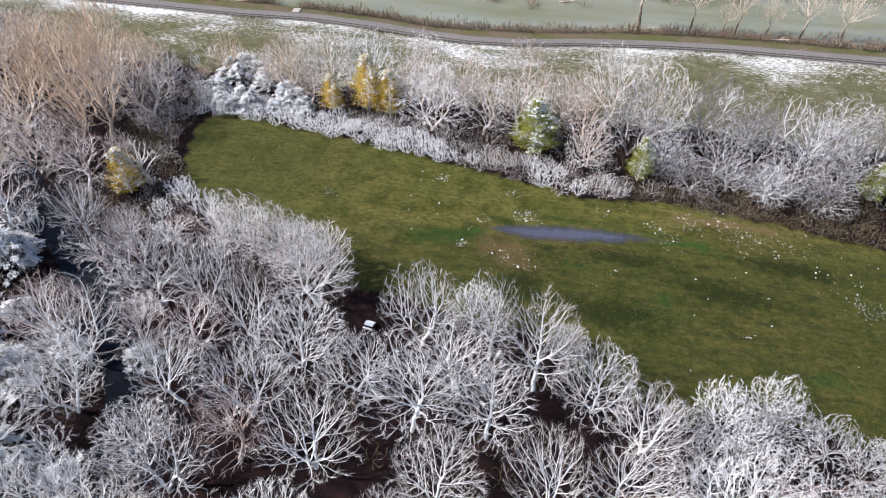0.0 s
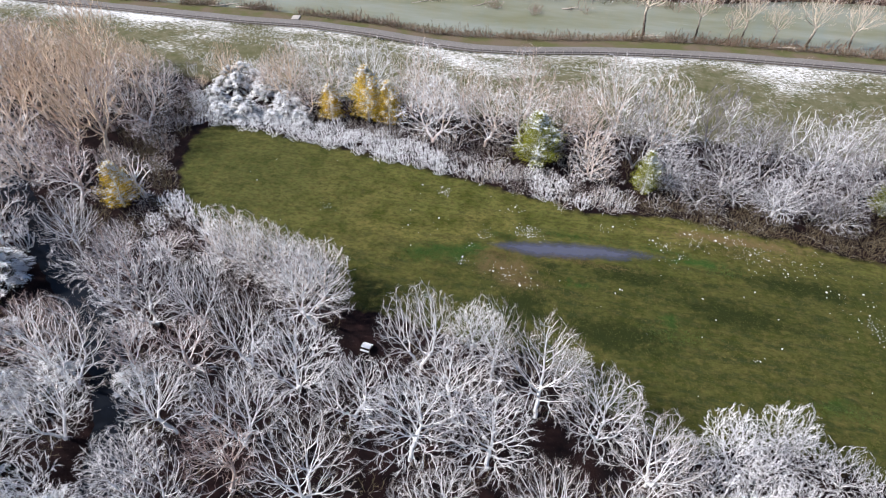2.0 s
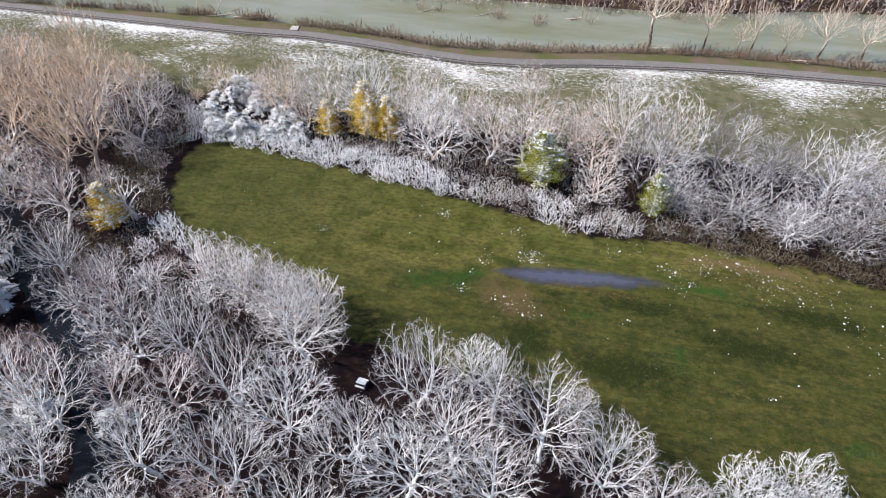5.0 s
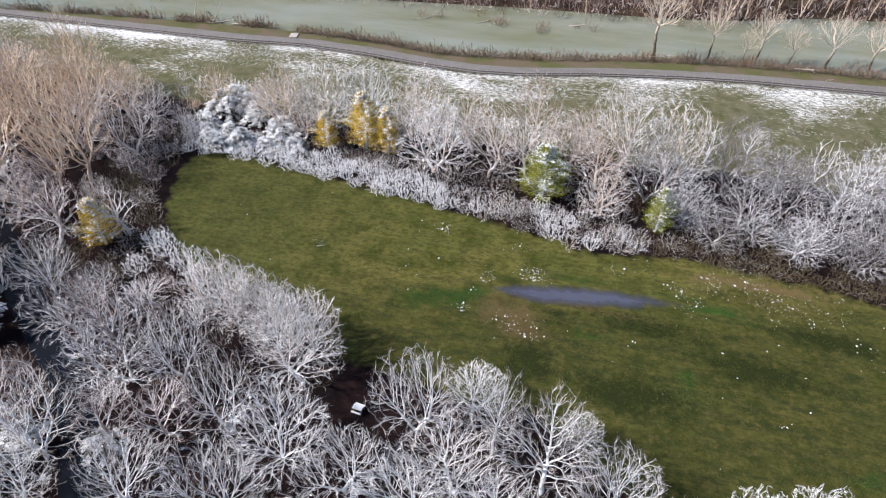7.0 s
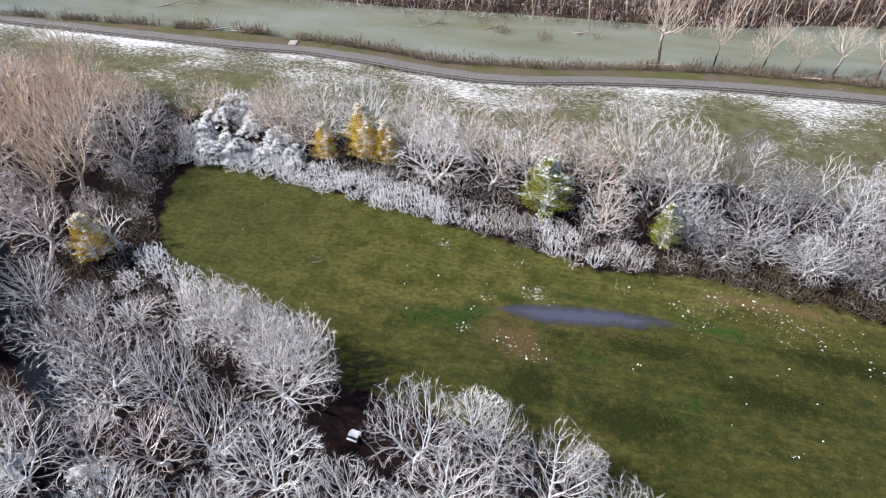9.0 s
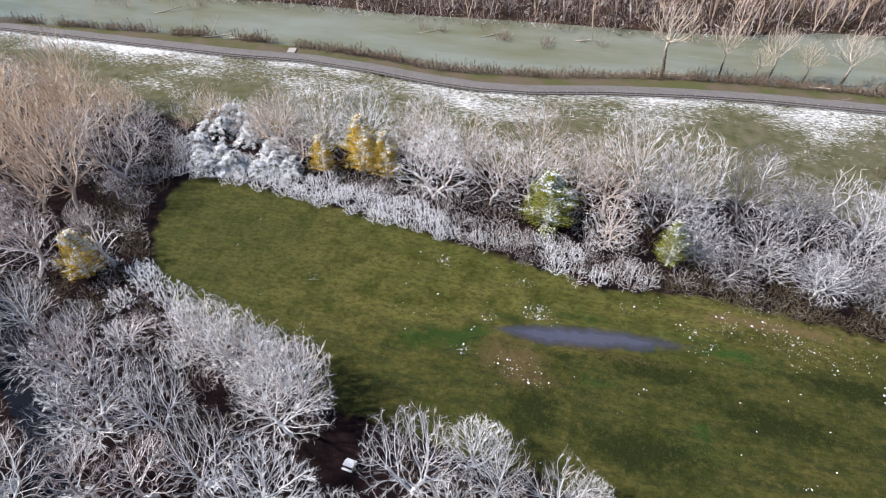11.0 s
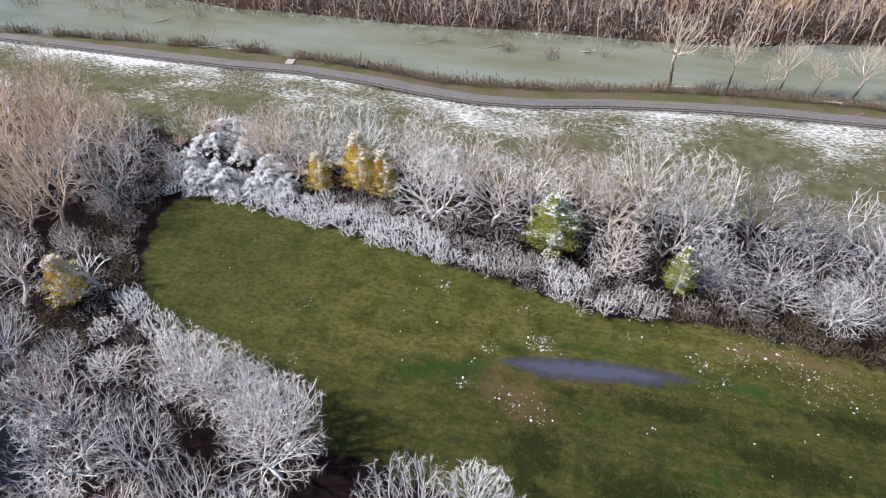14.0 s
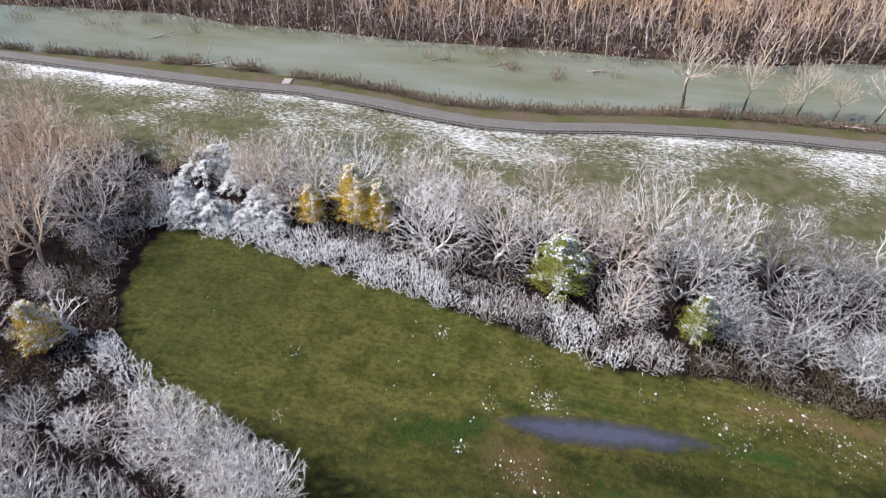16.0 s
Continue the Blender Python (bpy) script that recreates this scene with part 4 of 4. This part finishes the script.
for x, y in scatter([(-80, 78), (-72.5, 80), (-75.8, 90), (-77, 97), (-75, 102), (-86, 106), (-88, 92)], 2.6, 46, 1500, []):
    put_shrub(rt.choice(["tangle", "brown", "tangle"]), rt.randrange(2), x, y, rt.uniform(2.2, 4), rt.uniform(1.8, 2.6), "thicket at the field's end")
for x, y, h in [(-46, 104.6, 3.0), (-42, 105, 2.6), (-38, 103.6, 3.2), (-52.5, 104.4, 2.8), (-34.5, 103, 3.0), (-44, 103, 2.4), (-40, 102.4, 2.6), (-9, 95.6, 3), (-3.5, 95.4, 3.4), (10.5, 92.8, 2.8), (15.5, 93, 2.6)]:
    put_shrub("white", rt.randrange(2), x, y, h, 2.4, "bushes along the hedge")
for x, y, h, reach in [(22.6, 48.2, 8.4, 4.0), (28.4, 49.4, 7.8, 3.4)]:
    put_shrub("thick", 0, x, y, h, reach, "thicket by the field")
for x, y in scatter([(17, 45), (22, 47), (30, 50), (46, 46), (80, 40), (80, 34), (48, 30), (17, 34)], 3.6, 6, 1500, []):
    h = room_for(x, y, rt.uniform(5, 7.5), 4)
    if h:
        put_shrub("thick", rt.randrange(2), x, y, h, rt.uniform(3.0, 4.0), "thicket by the field")


for x, y in scatter([(-62, 10), (-44, 18), (-44, 30), (-52, 44), (-62, 54), (-92, 62), (-112, 60), (-84, 32)], 4.0, 16, 1500, [(-78.7, 49.7, 4.0), (-62.4, 31.5, 4.0), (-73, 46, 3.0), (-57, 29, 3.0)], lambda x, y: creek_far(x, y) > 2.6):
    put_shrub(rt.choice(["frost", "laden", "white"]), rt.randrange(2), x, y, rt.uniform(2.5, 4.5), rt.uniform(2.4, 3.2), "bushes by the creek")


# ---- plants too many to count, each kind of growth in one mesh ----
def mass(name, places, makers, label, category, level=None):
    """Joins many small plants into one object. places: x, y, turn, reach, height as scales."""
    kinds = []
    for make in makers:
        root = make()
        geo = []
        for ob in list(root.children):
            me = ob.data
            co = np.empty(len(me.vertices) * 3)
            me.vertices.foreach_get("co", co)
            geo.append((co.reshape(-1, 3), [tuple(p.vertices) for p in me.polygons], me.materials[0]))
            bpy.data.objects.remove(ob)
        bpy.data.objects.remove(root)
        kinds.append(geo)
    verts, faces, index, mats = [], [], [], []
    n = 0
    for i, (x, y, turn, q, s) in enumerate(places):
        c, d = math.cos(turn), math.sin(turn)
        m = np.array([[c * q, -d * q, 0], [d * q, c * q, 0], [0, 0, s]])
        for co, fs, mat in kinds[i % len(kinds)]:
            if mat not in mats:
                mats.append(mat)
            verts.append(co @ m.T + np.array([x, y, max(rise(x, y), WATER - 0.25) if level is None else level]))
            faces += [tuple(v + n for v in f) for f in fs]
            index += [mats.index(mat)] * len(fs)
            n += len(co)
    return tagged(new(name, mesh_of(name, np.concatenate(verts).tolist(), faces, mats, index)), label, category, kind="stuff")


places = [(x, y, rt.uniform(0, 6.28), rt.uniform(0.7, 1.1), rt.uniform(0.5, 1.0)) for x, y in scatter(WOOD_AREA, 4.4, 7, 6000, [(-22.6, 51.0, 4.0), (-23, 55, 3.0), (1, 41, 2)], lambda x, y: creek_far(x, y) > 3.5)]
mass("undergrowth", places, [shrub_maker("brown", 2), shrub_maker("brown", 4), shrub_maker("white", 2)], "snow-dusted undergrowth of thin stems below the trees", "undergrowth")
places = [(x, y, rt.uniform(0, 6.28), rt.uniform(0.8, 1.2), rt.uniform(0.8, 1.5)) for x, y in scatter(HEDGE, 4.2, 19, 6000, [(-6.5, 98, 4), (13, 93, 2), (-43, 106, 1.5), (-49, 105, 1.5)])]
mass("hedge_undergrowth", places, [shrub_maker("brown", 4), shrub_maker("straw", 2), shrub_maker("brown", 2)], "tangled snowy undergrowth inside the hedge", "undergrowth")
places = [(x, y, rt.uniform(0, 6.28), rt.uniform(0.6, 1.1), rt.uniform(0.6, 1.2)) for x, y in scatter([(-110, 118), (-60, 117), (0, 124), (100, 120), (100, 136), (20, 136), (-30, 128), (-110, 128)], 8.5, 18, 2500, [])]
mass("meadow_brush", places, [shrub_maker("white", 3), shrub_maker("brown", 7)], "thin frosted brush at the edge of the meadow", "brush")
places = [(x, y, rt.uniform(0, 6.28), rt.uniform(0.7, 1.2), rt.uniform(0.5, 1.1)) for x, y in scatter([(-95, 117), (-60, 116), (-15, 119), (-12, 126), (-50, 127), (-95, 127)], 3.4, 52, 4000, [])]
mass("pale_brush", places, [shrub_maker("white", 3), shrub_maker("frost", 2), shrub_maker("frost", 3)], "pale frosted brush between the hedge and the meadow", "brush")
bank, places, x = random.Random(8), [], -215.0
while x < 105:
    for _ in range(8):
        xx = x + bank.uniform(-1.5, 1.5)
        if noise.noise((xx * 0.11, 4, 2)) + bank.gauss(0, 0.1) < (-0.12 if xx < -55 else -0.6):
            continue
        places.append((xx, line_y(BANK, xx) + bank.uniform(-1.8, 1.0), bank.uniform(0, 6.28), bank.uniform(0.9, 1.5), bank.uniform(0.4, 0.8) * (1.7 if bank.random() < 0.2 else 1)))
    x += bank.uniform(1.9, 3.4)
mass("riverbank_brush", places, [shrub_maker("brown", 3), shrub_maker("bank", 4), shrub_maker("bank", 5)], "brown leafless brush along the river bank", "brush")


# ---- across the river ----
def far_tree(n):
    return lambda: make_tree("far_tree", 110 + n, 17, 4.2, (BARK_FAR, BARK_PINK, BARK_TAN)[n % 3], (TWIG_FAR, TWIG_FAR2, TWIG_FARPINK)[n % 3], stems=1 + n % 2, fork=0.4, belly=0.6, low=0.25, points=260, step=0.8, rise_by=0.15, wander=0.3,
                             lean=0.3, tip=0.034, hair=7, hair_long=1.7, hair_wide=0.034)


FAR_AREA = [(x, y - 0.5) for x, y in FAR_BANK[1:-1]] + [(120, 262), (60, 252), (0, 240), (-100, 234), (-200, 222)]
places = [(x, y, rt.uniform(0, 6.28), rt.uniform(0.75, 1.25), rt.uniform(0.7, 1.15)) for x, y in scatter(FAR_AREA, 5.6, 9, 14000, [])]
mass("far_woods", places, [far_tree(n) for n in range(6)], "brown leafless woods along the far river bank", "woods")
band = [(x, y - 5.0) for x, y in FAR_BANK[1:-1]] + [(x, y + 22) for x, y in reversed(FAR_BANK[1:-1])]
places = [(x, y, rt.uniform(0, 6.28), rt.uniform(0.9, 1.6), rt.uniform(0.7, 1.7)) for x, y in scatter(band, 3.3, 10, 9000, [])]
mass("far_brush", places, [shrub_maker("farpink", 5), shrub_maker("brown", 6), shrub_maker("farpink", 7)], "brown and pinkish brush at the water's edge across the river", "brush")
for x, y, h, reach in [(13.3, 169.3, 19.2, 7.2), (26.8, 172.5, 16.5, 4.4), (38.5, 173.8, 16, 4.4), (35.7, 173.6, 10.5, 3.2), (46.5, 175.5, 12, 4), (55.2, 176.2, 15.5, 5.6), (66, 177, 14, 5)]:
    plant("river0", lambda: make_tree("bare_tree", 143, 19.2, 7.2, BARK_SYC, TWIG_SYC, fork=0.32, belly=0.68, low=0.4, points=1000, step=0.5, rise_by=0.35, outward=0.25, wander=0.24, lean=0.1, tip=0.03, hair=3, hair_wide=0.016),
          x, y, rt.uniform(0, 360), (reach / 7.2, reach / 7.2, h / 19.2), "pale-barked bare tree at the river's edge", "tree", "trees on the river bank")


# ---- fence ----
def fence():
    root = new("fence")
    tagged(root, "grey weathered post and rail fence beside the gravel track", "fence")
    pts, x = [], -180.0
    while x < 100:
        pts.append(Vector((x, line_y(FENCE, x), rise(x, line_y(FENCE, x)))))
        x += 2.2
    hx, hz = 0.085, 1.3
    post = mesh_of("post", [(a * hx * k, b * hx * k, z) for z, k in ((-0.3, 1), (hz - 0.03, 1), (hz, 0.7)) for a, b in ((-1, -1), (1, -1), (1, 1), (-1, 1))],
                   [(4 * l + i, 4 * l + (i + 1) % 4, 4 * l + 4 + (i + 1) % 4, 4 * l + 4 + i) for l in range(2) for i in range(4)] + [(8, 9, 10, 11)], [WOOD_PALE], smooth=False)
    rail = mesh_of("rail", [(x, y * 0.035, z * 0.11) for x in (0, 2.2) for y, z in ((-1, -1), (1, -1), (1, 1), (-1, 1))],
                   [(0, 1, 5, 4), (1, 2, 6, 5), (2, 3, 7, 6), (3, 0, 4, 7), (0, 3, 2, 1), (4, 5, 6, 7)], [WOOD_DARK], smooth=False)
    for p in pts:
        part("post", post, root).matrix_basis = Matrix.Translation(p)
    for p, q in zip(pts, pts[1:]):
        for z in (0.55, 1.05):
            d = q - p
            part("rail", rail, root).matrix_basis = pose(p.x, p.y - 0.12, p.z + z, 0, -math.degrees(math.atan2(d.z, math.hypot(d.x, d.y))), math.degrees(math.atan2(d.y, d.x)))


fence()

# ---- snow on the grass: x, y, reach, pieces ----
SNOW = [
    (-21.0, 88.3, 2.0, 22), (-4.9, 80.9, 2.3, 48), (-11.8, 78.5, 1.8, 12), (-13.6, 75.3, 0.8, 5),
    (16.2, 83.0, 1.8, 20), (21.4, 85.3, 3.2, 30), (26.8, 86.9, 2.8, 22), (18.3, 80.4, 2.2, 18),
    (-8.0, 86.7, 1.7, 9), (-14.1, 71.6, 1.2, 14), (-7.9, 70.3, 3.3, 20), (-3.9, 70.0, 2.6, 14),
    (-37.4, 69.4, 1.6, 12), (-40.0, 79.1, 1.7, 10), (30.6, 83.5, 4.0, 22), (34.1, 83.0, 4.0, 20),
    (7.0, 85.2, 1.8, 9), (11.2, 87.3, 2.2, 6), (44.3, 72.6, 3.3, 22), (42.2, 76.8, 4.3, 14),
    (27.7, 62.2, 0.6, 3), (-24.3, 77.1, 5.9, 5), (29.4, 84.0, 2.7, 14), (46.8, 71.0, 3.2, 16),
    (38.8, 83.7, 5.4, 16),
]


def snow_patches():
    r = random.Random(12)
    verts, faces = [], []

    def lump(x, y, s):
        b, n = len(verts), 7
        sq, t = r.uniform(0.2, 0.8), r.uniform(0, 6.28)
        for k, z in ((1, 0.0), (0.6, 0.6)):
            for i in range(n):
                a = 6.283 * i / n
                u, v = math.cos(a) * s * k * r.uniform(0.7, 1.2), math.sin(a) * s * sq * k * r.uniform(0.7, 1.2)
                verts.append((x + u * math.cos(t) - v * math.sin(t), y + u * math.sin(t) + v * math.cos(t), rise(x, y) + 0.01 + z * s * 0.35))
        for i in range(n):
            j = (i + 1) % n
            faces.append((b + i, b + j, b + n + j, b + n + i))
        faces.append(tuple(b + n + i for i in range(n)))

    for x, y, reach, n in SNOW:
        for _ in range(int(n * 2.0)):
            lump(x + r.gauss(0, reach * 0.5), y + r.gauss(0, reach * 0.45), r.uniform(0.04, 0.095) * (2.4 if r.random() < 0.10 else 1))
    for _ in range(150):
        x, y = r.uniform(-60, 60), r.uniform(50, 95)
        if depth_in(FIELD, x, y) > 2 and r.random() < 0.35 + 0.5 * (x > 0):
            lump(x, y, r.uniform(0.06, 0.18))
    tagged(new("snow_patches", mesh_of("snow_patches", verts, faces, [SNOW_MAT], smooth=False)), "small melting clumps of white snow lying on the grass", "snow", kind="stuff")


snow_patches()


# ---- picnic table ----
def picnic_table(x, y, turn):
    root = new("picnic_table")
    tagged(root, "wooden picnic table and bench seats covered in white snow", "picnic table")

    def slab(name, sx, sy, sz, ox, oy, oz, mat, label="", tilt=0):
        bm = bmesh.new()
        bmesh.ops.create_cube(bm, size=1, matrix=Matrix.Diagonal((sx, sy, sz, 1)))
        bmesh.ops.bevel(bm, geom=bm.edges[:], offset=min(sx, sy, sz) * 0.25, segments=2, affect="EDGES")
        me = bpy.data.meshes.new(name)
        bm.to_mesh(me)
        bm.free()
        me.materials.append(mat)
        part(name, me, root, label).matrix_basis = pose(ox, oy, oz, tilt)

    slab("tabletop", 1.32, 0.76, 0.05, 0, 0, 0.74, WOOD)
    slab("snow_layer", 1.27, 0.72, 0.07, 0, 0, 0.79, SNOW_MAT, "snow lying on the tabletop")
    for s in (-1, 1):
        slab("seat", 1.32, 0.26, 0.05, 0, 0.62 * s, 0.44, WOOD)
        slab("snow_layer", 1.27, 0.23, 0.06, 0, 0.62 * s, 0.485, SNOW_MAT, "snow lying on the seat")
        slab("brace", 0.05, 1.5, 0.1, 0.52 * s, 0, 0.38, WOOD)
        for q in (-1, 1):
            slab("leg", 0.05, 0.1, 0.86, 0.52 * s + 0.05, 0.33 * q, 0.36, WOOD, tilt=24 * q)
    root.matrix_basis = pose(x, y, rise(x, y), 0, 0, turn)


picnic_table(-22.6, 51.3, -6)


# ---- tufts ----
def tufts(name, spots, mat, label, category, tall, seed, blades=5):
    """Many small tufts of blades. spots: x, y, reach in x, reach in y, count."""
    r = random.Random(seed)
    g = Growth(seed)
    for x, y, rx, ry, n in spots:
        for _ in range(n):
            u, v = r.gauss(0, 0.5), r.gauss(0, 0.5)
            px, py = x + u * rx, y + v * ry
            base = Vector((px, py, rise(px, py) - 0.02))
            for _ in range(blades):
                d = Vector((r.gauss(0, 0.7), r.gauss(0, 0.7), 1)).normalized()
                g.twig(base + Vector((r.gauss(0, 0.12), r.gauss(0, 0.12), 0)), d, tall * r.uniform(0.5, 1.2), 0.05)
    tagged(new(name, g.mesh(name, mat)), label, category, kind="stuff")


LUSH = plain("lush_grass", (0.035, 0.065, 0.012), (0.06, 0.10, 0.020), 0.8)
DEAD = plain("dead_grass", (0.10, 0.075, 0.03), (0.16, 0.125, 0.05), 0.8)
tufts("lush_grass", [(-16, 73.2, 7, 2.6, 900), (-21, 71.5, 3.5, 2, 300), (2, 81.5, 9, 1.0, 500), (16, 81.5, 6, 1.0, 400), (24, 79, 4, 1.2, 300), (37, 56.5, 5, 1.5, 400), (-9, 79, 3, 1.0, 300), (18, 64, 5, 2, 400)],
      LUSH, "lush dark green grass in wet parts of the field", "grass", 0.13, 21)
tufts("dead_grass", [(-7.5, 71.8, 6, 3.0, 900), (-4.5, 69, 5, 2.5, 500), (-9, 74.5, 4, 1.2, 400), (6, 75.7, 8, 0.8, 400), (30, 84, 12, 2.5, 900)], DEAD, "dead brown grass tufts round the puddle", "grass", 0.13, 22)


def field_grass():
    """Short tufts all over the mown field."""
    r, g = random.Random(25), Growth(26)
    for _ in range(45000):
        x, y = r.uniform(-76, 62), r.uniform(44, 100)
        if inside(FIELD, x, y):
            base = Vector((x, y, -0.01))
            for _ in range(2):
                g.twig(base + Vector((r.gauss(0, 0.06), r.gauss(0, 0.06), 0)), Vector((r.gauss(0, 0.9), r.gauss(0, 0.9), 0.8)).normalized(), r.uniform(0.07, 0.18), r.uniform(0.03, 0.06))
    tagged(new("field_grass", g.mesh("field_grass", TUFT)), "short olive and straw-coloured grass tufts of the field", "grass", kind="stuff")


def tuft_material():
    k = Nodes("grass_tufts", 0.9, 0.2)
    tone = k.node("ShaderNodeNewGeometry", 8)
    c = k.mix(tone, (0.060, 0.067, 0.016), (0.112, 0.101, 0.028))
    return k.done(k.mix(k.span(k.noise(0.3, 4), 0.4, 0.65), c, (0.050, 0.059, 0.011)))


TUFT = tuft_material()
field_grass()


def snowy_grass():
    r = random.Random(23)
    spots = []
    for _ in range(900):
        x = r.uniform(-175, 95)
        y = line_y(FENCE, x) - abs(r.gauss(0, 8)) - 0.4
        if noise.noise((x * 0.05, y * 0.13, 5)) > -0.1 and y > 121:
            spots.append((x, y, 2.2, 0.8, 9))
    tufts("snowy_grass", spots, SNOW_MAT, "snow-covered grass tufts in the meadow below the fence", "grass", 0.26, 24, 3)


snowy_grass()


# ---- driftwood and debris ----
def log(x, y, z, length, thick, turn, tilt, seed, label="pale bare driftwood log at the water's edge"):
    g = Growth(seed)
    a = Vector((math.cos(tilt), 0, math.sin(tilt)))
    pts = g.path(Vector((0, 0, 0)), a, length, 6, 0.0, 0.06)
    g.tube(pts, thick, thick * 0.45, 7)
    for _ in range(5):
        p, d = along(pts, g.r.uniform(0.4, 0.98))
        sp = g.path(p, off(d, g.r.uniform(0.4, 1.0), g.r.uniform(0, 6.28)), length * g.r.uniform(0.15, 0.35), 3, 0.02, 0.15)
        g.tube(sp, thick * 0.35, 0.02, 4)
    ob = new("driftwood_log", g.mesh("driftwood_log", DRIFT))
    ob.matrix_basis = pose(x, y, z, 0, 0, turn)
    return tagged(ob, label, "log", "driftwood")


for i, (x, y, z, length, thick, turn, tilt) in enumerate([
    (-119.6, 162.0, -0.5, 10, 0.30, -15, 0.02), (-111, 160.8, -0.4, 9, 0.28, 8, 0.03), (-109, 162.5, -0.5, 7.5, 0.16, 95, 0.45), (-103, 162.6, -0.7, 7, 0.24, -4, 0.05),
    (-136, 175, -1.2, 9.4, 0.22, 30, 0.02), (-115, 162.0, -0.6, 6, 0.14, 105, 0.5), (-9.8, 187.2, -1.15, 4.6, 0.3, 3, 0.02), (-36, 182.6, -1.2, 6, 0.2, 40, 0.05),
    (-54.4, 180.5, -1.2, 8, 0.18, 30, 0.03), (10.2, 169.5, -0.4, 7, 0.16, -15, 0.12), (51, 171.5, -0.3, 7, 0.18, -60, 0.08), (47, 171.0, 0.0, 5, 0.14, -35, 0.2), (-98, 161.8, -0.3, 5, 0.16, 20, 0.1),
]):
    log(x, y, z, length, thick, turn, tilt, 300 + i)


def river_brush():
    """Drowned bushes standing in the river."""
    r = random.Random(31)
    out = []
    for x, y, n, rx, ry in [(-30, 183, 5, 4, 2), (-17, 182, 5, 3, 2), (-155, 178, 7, 5, 4), (-145, 187, 6, 5, 4), (-182, 178, 5, 5, 3), (-125, 184, 4, 5, 3), (-50, 184, 5, 5, 3), (-4, 186, 3, 3, 2), (-56, 160.5, 3, 1.5, 1), (-38, 190, 6, 8, 3), (20, 196, 5, 8, 3)]:
        for _ in range(n):
            out.append((x + r.gauss(0, rx * 0.6), y + r.gauss(0, ry * 0.6), r.uniform(0, 6.28), r.uniform(0.5, 1.0), r.uniform(0.5, 1.0)))
    ob = mass("drowned_brush", out, [shrub_maker("farpink", 8), shrub_maker("bank", 9)], "leafless brush standing in the flooded river", "brush", WATER - 0.2)


river_brush()


def culvert_slab():
    bm = bmesh.new()
    bmesh.ops.create_cube(bm, size=1, matrix=Matrix.Diagonal((2.2, 3.0, 0.35, 1)))
    bmesh.ops.bevel(bm, geom=bm.edges[:], offset=0.06, segments=2, affect="EDGES")
    me = bpy.data.meshes.new("concrete_slab")
    bm.to_mesh(me)
    bm.free()
    me.materials.append(STONE)
    ob = new("concrete_slab", me)
    ob.matrix_basis = pose(-81.5, 157.6, 0.06, 0, 0, 12)
    tagged(ob, "pale concrete slab beside the gravel track", "slab")


culvert_slab()
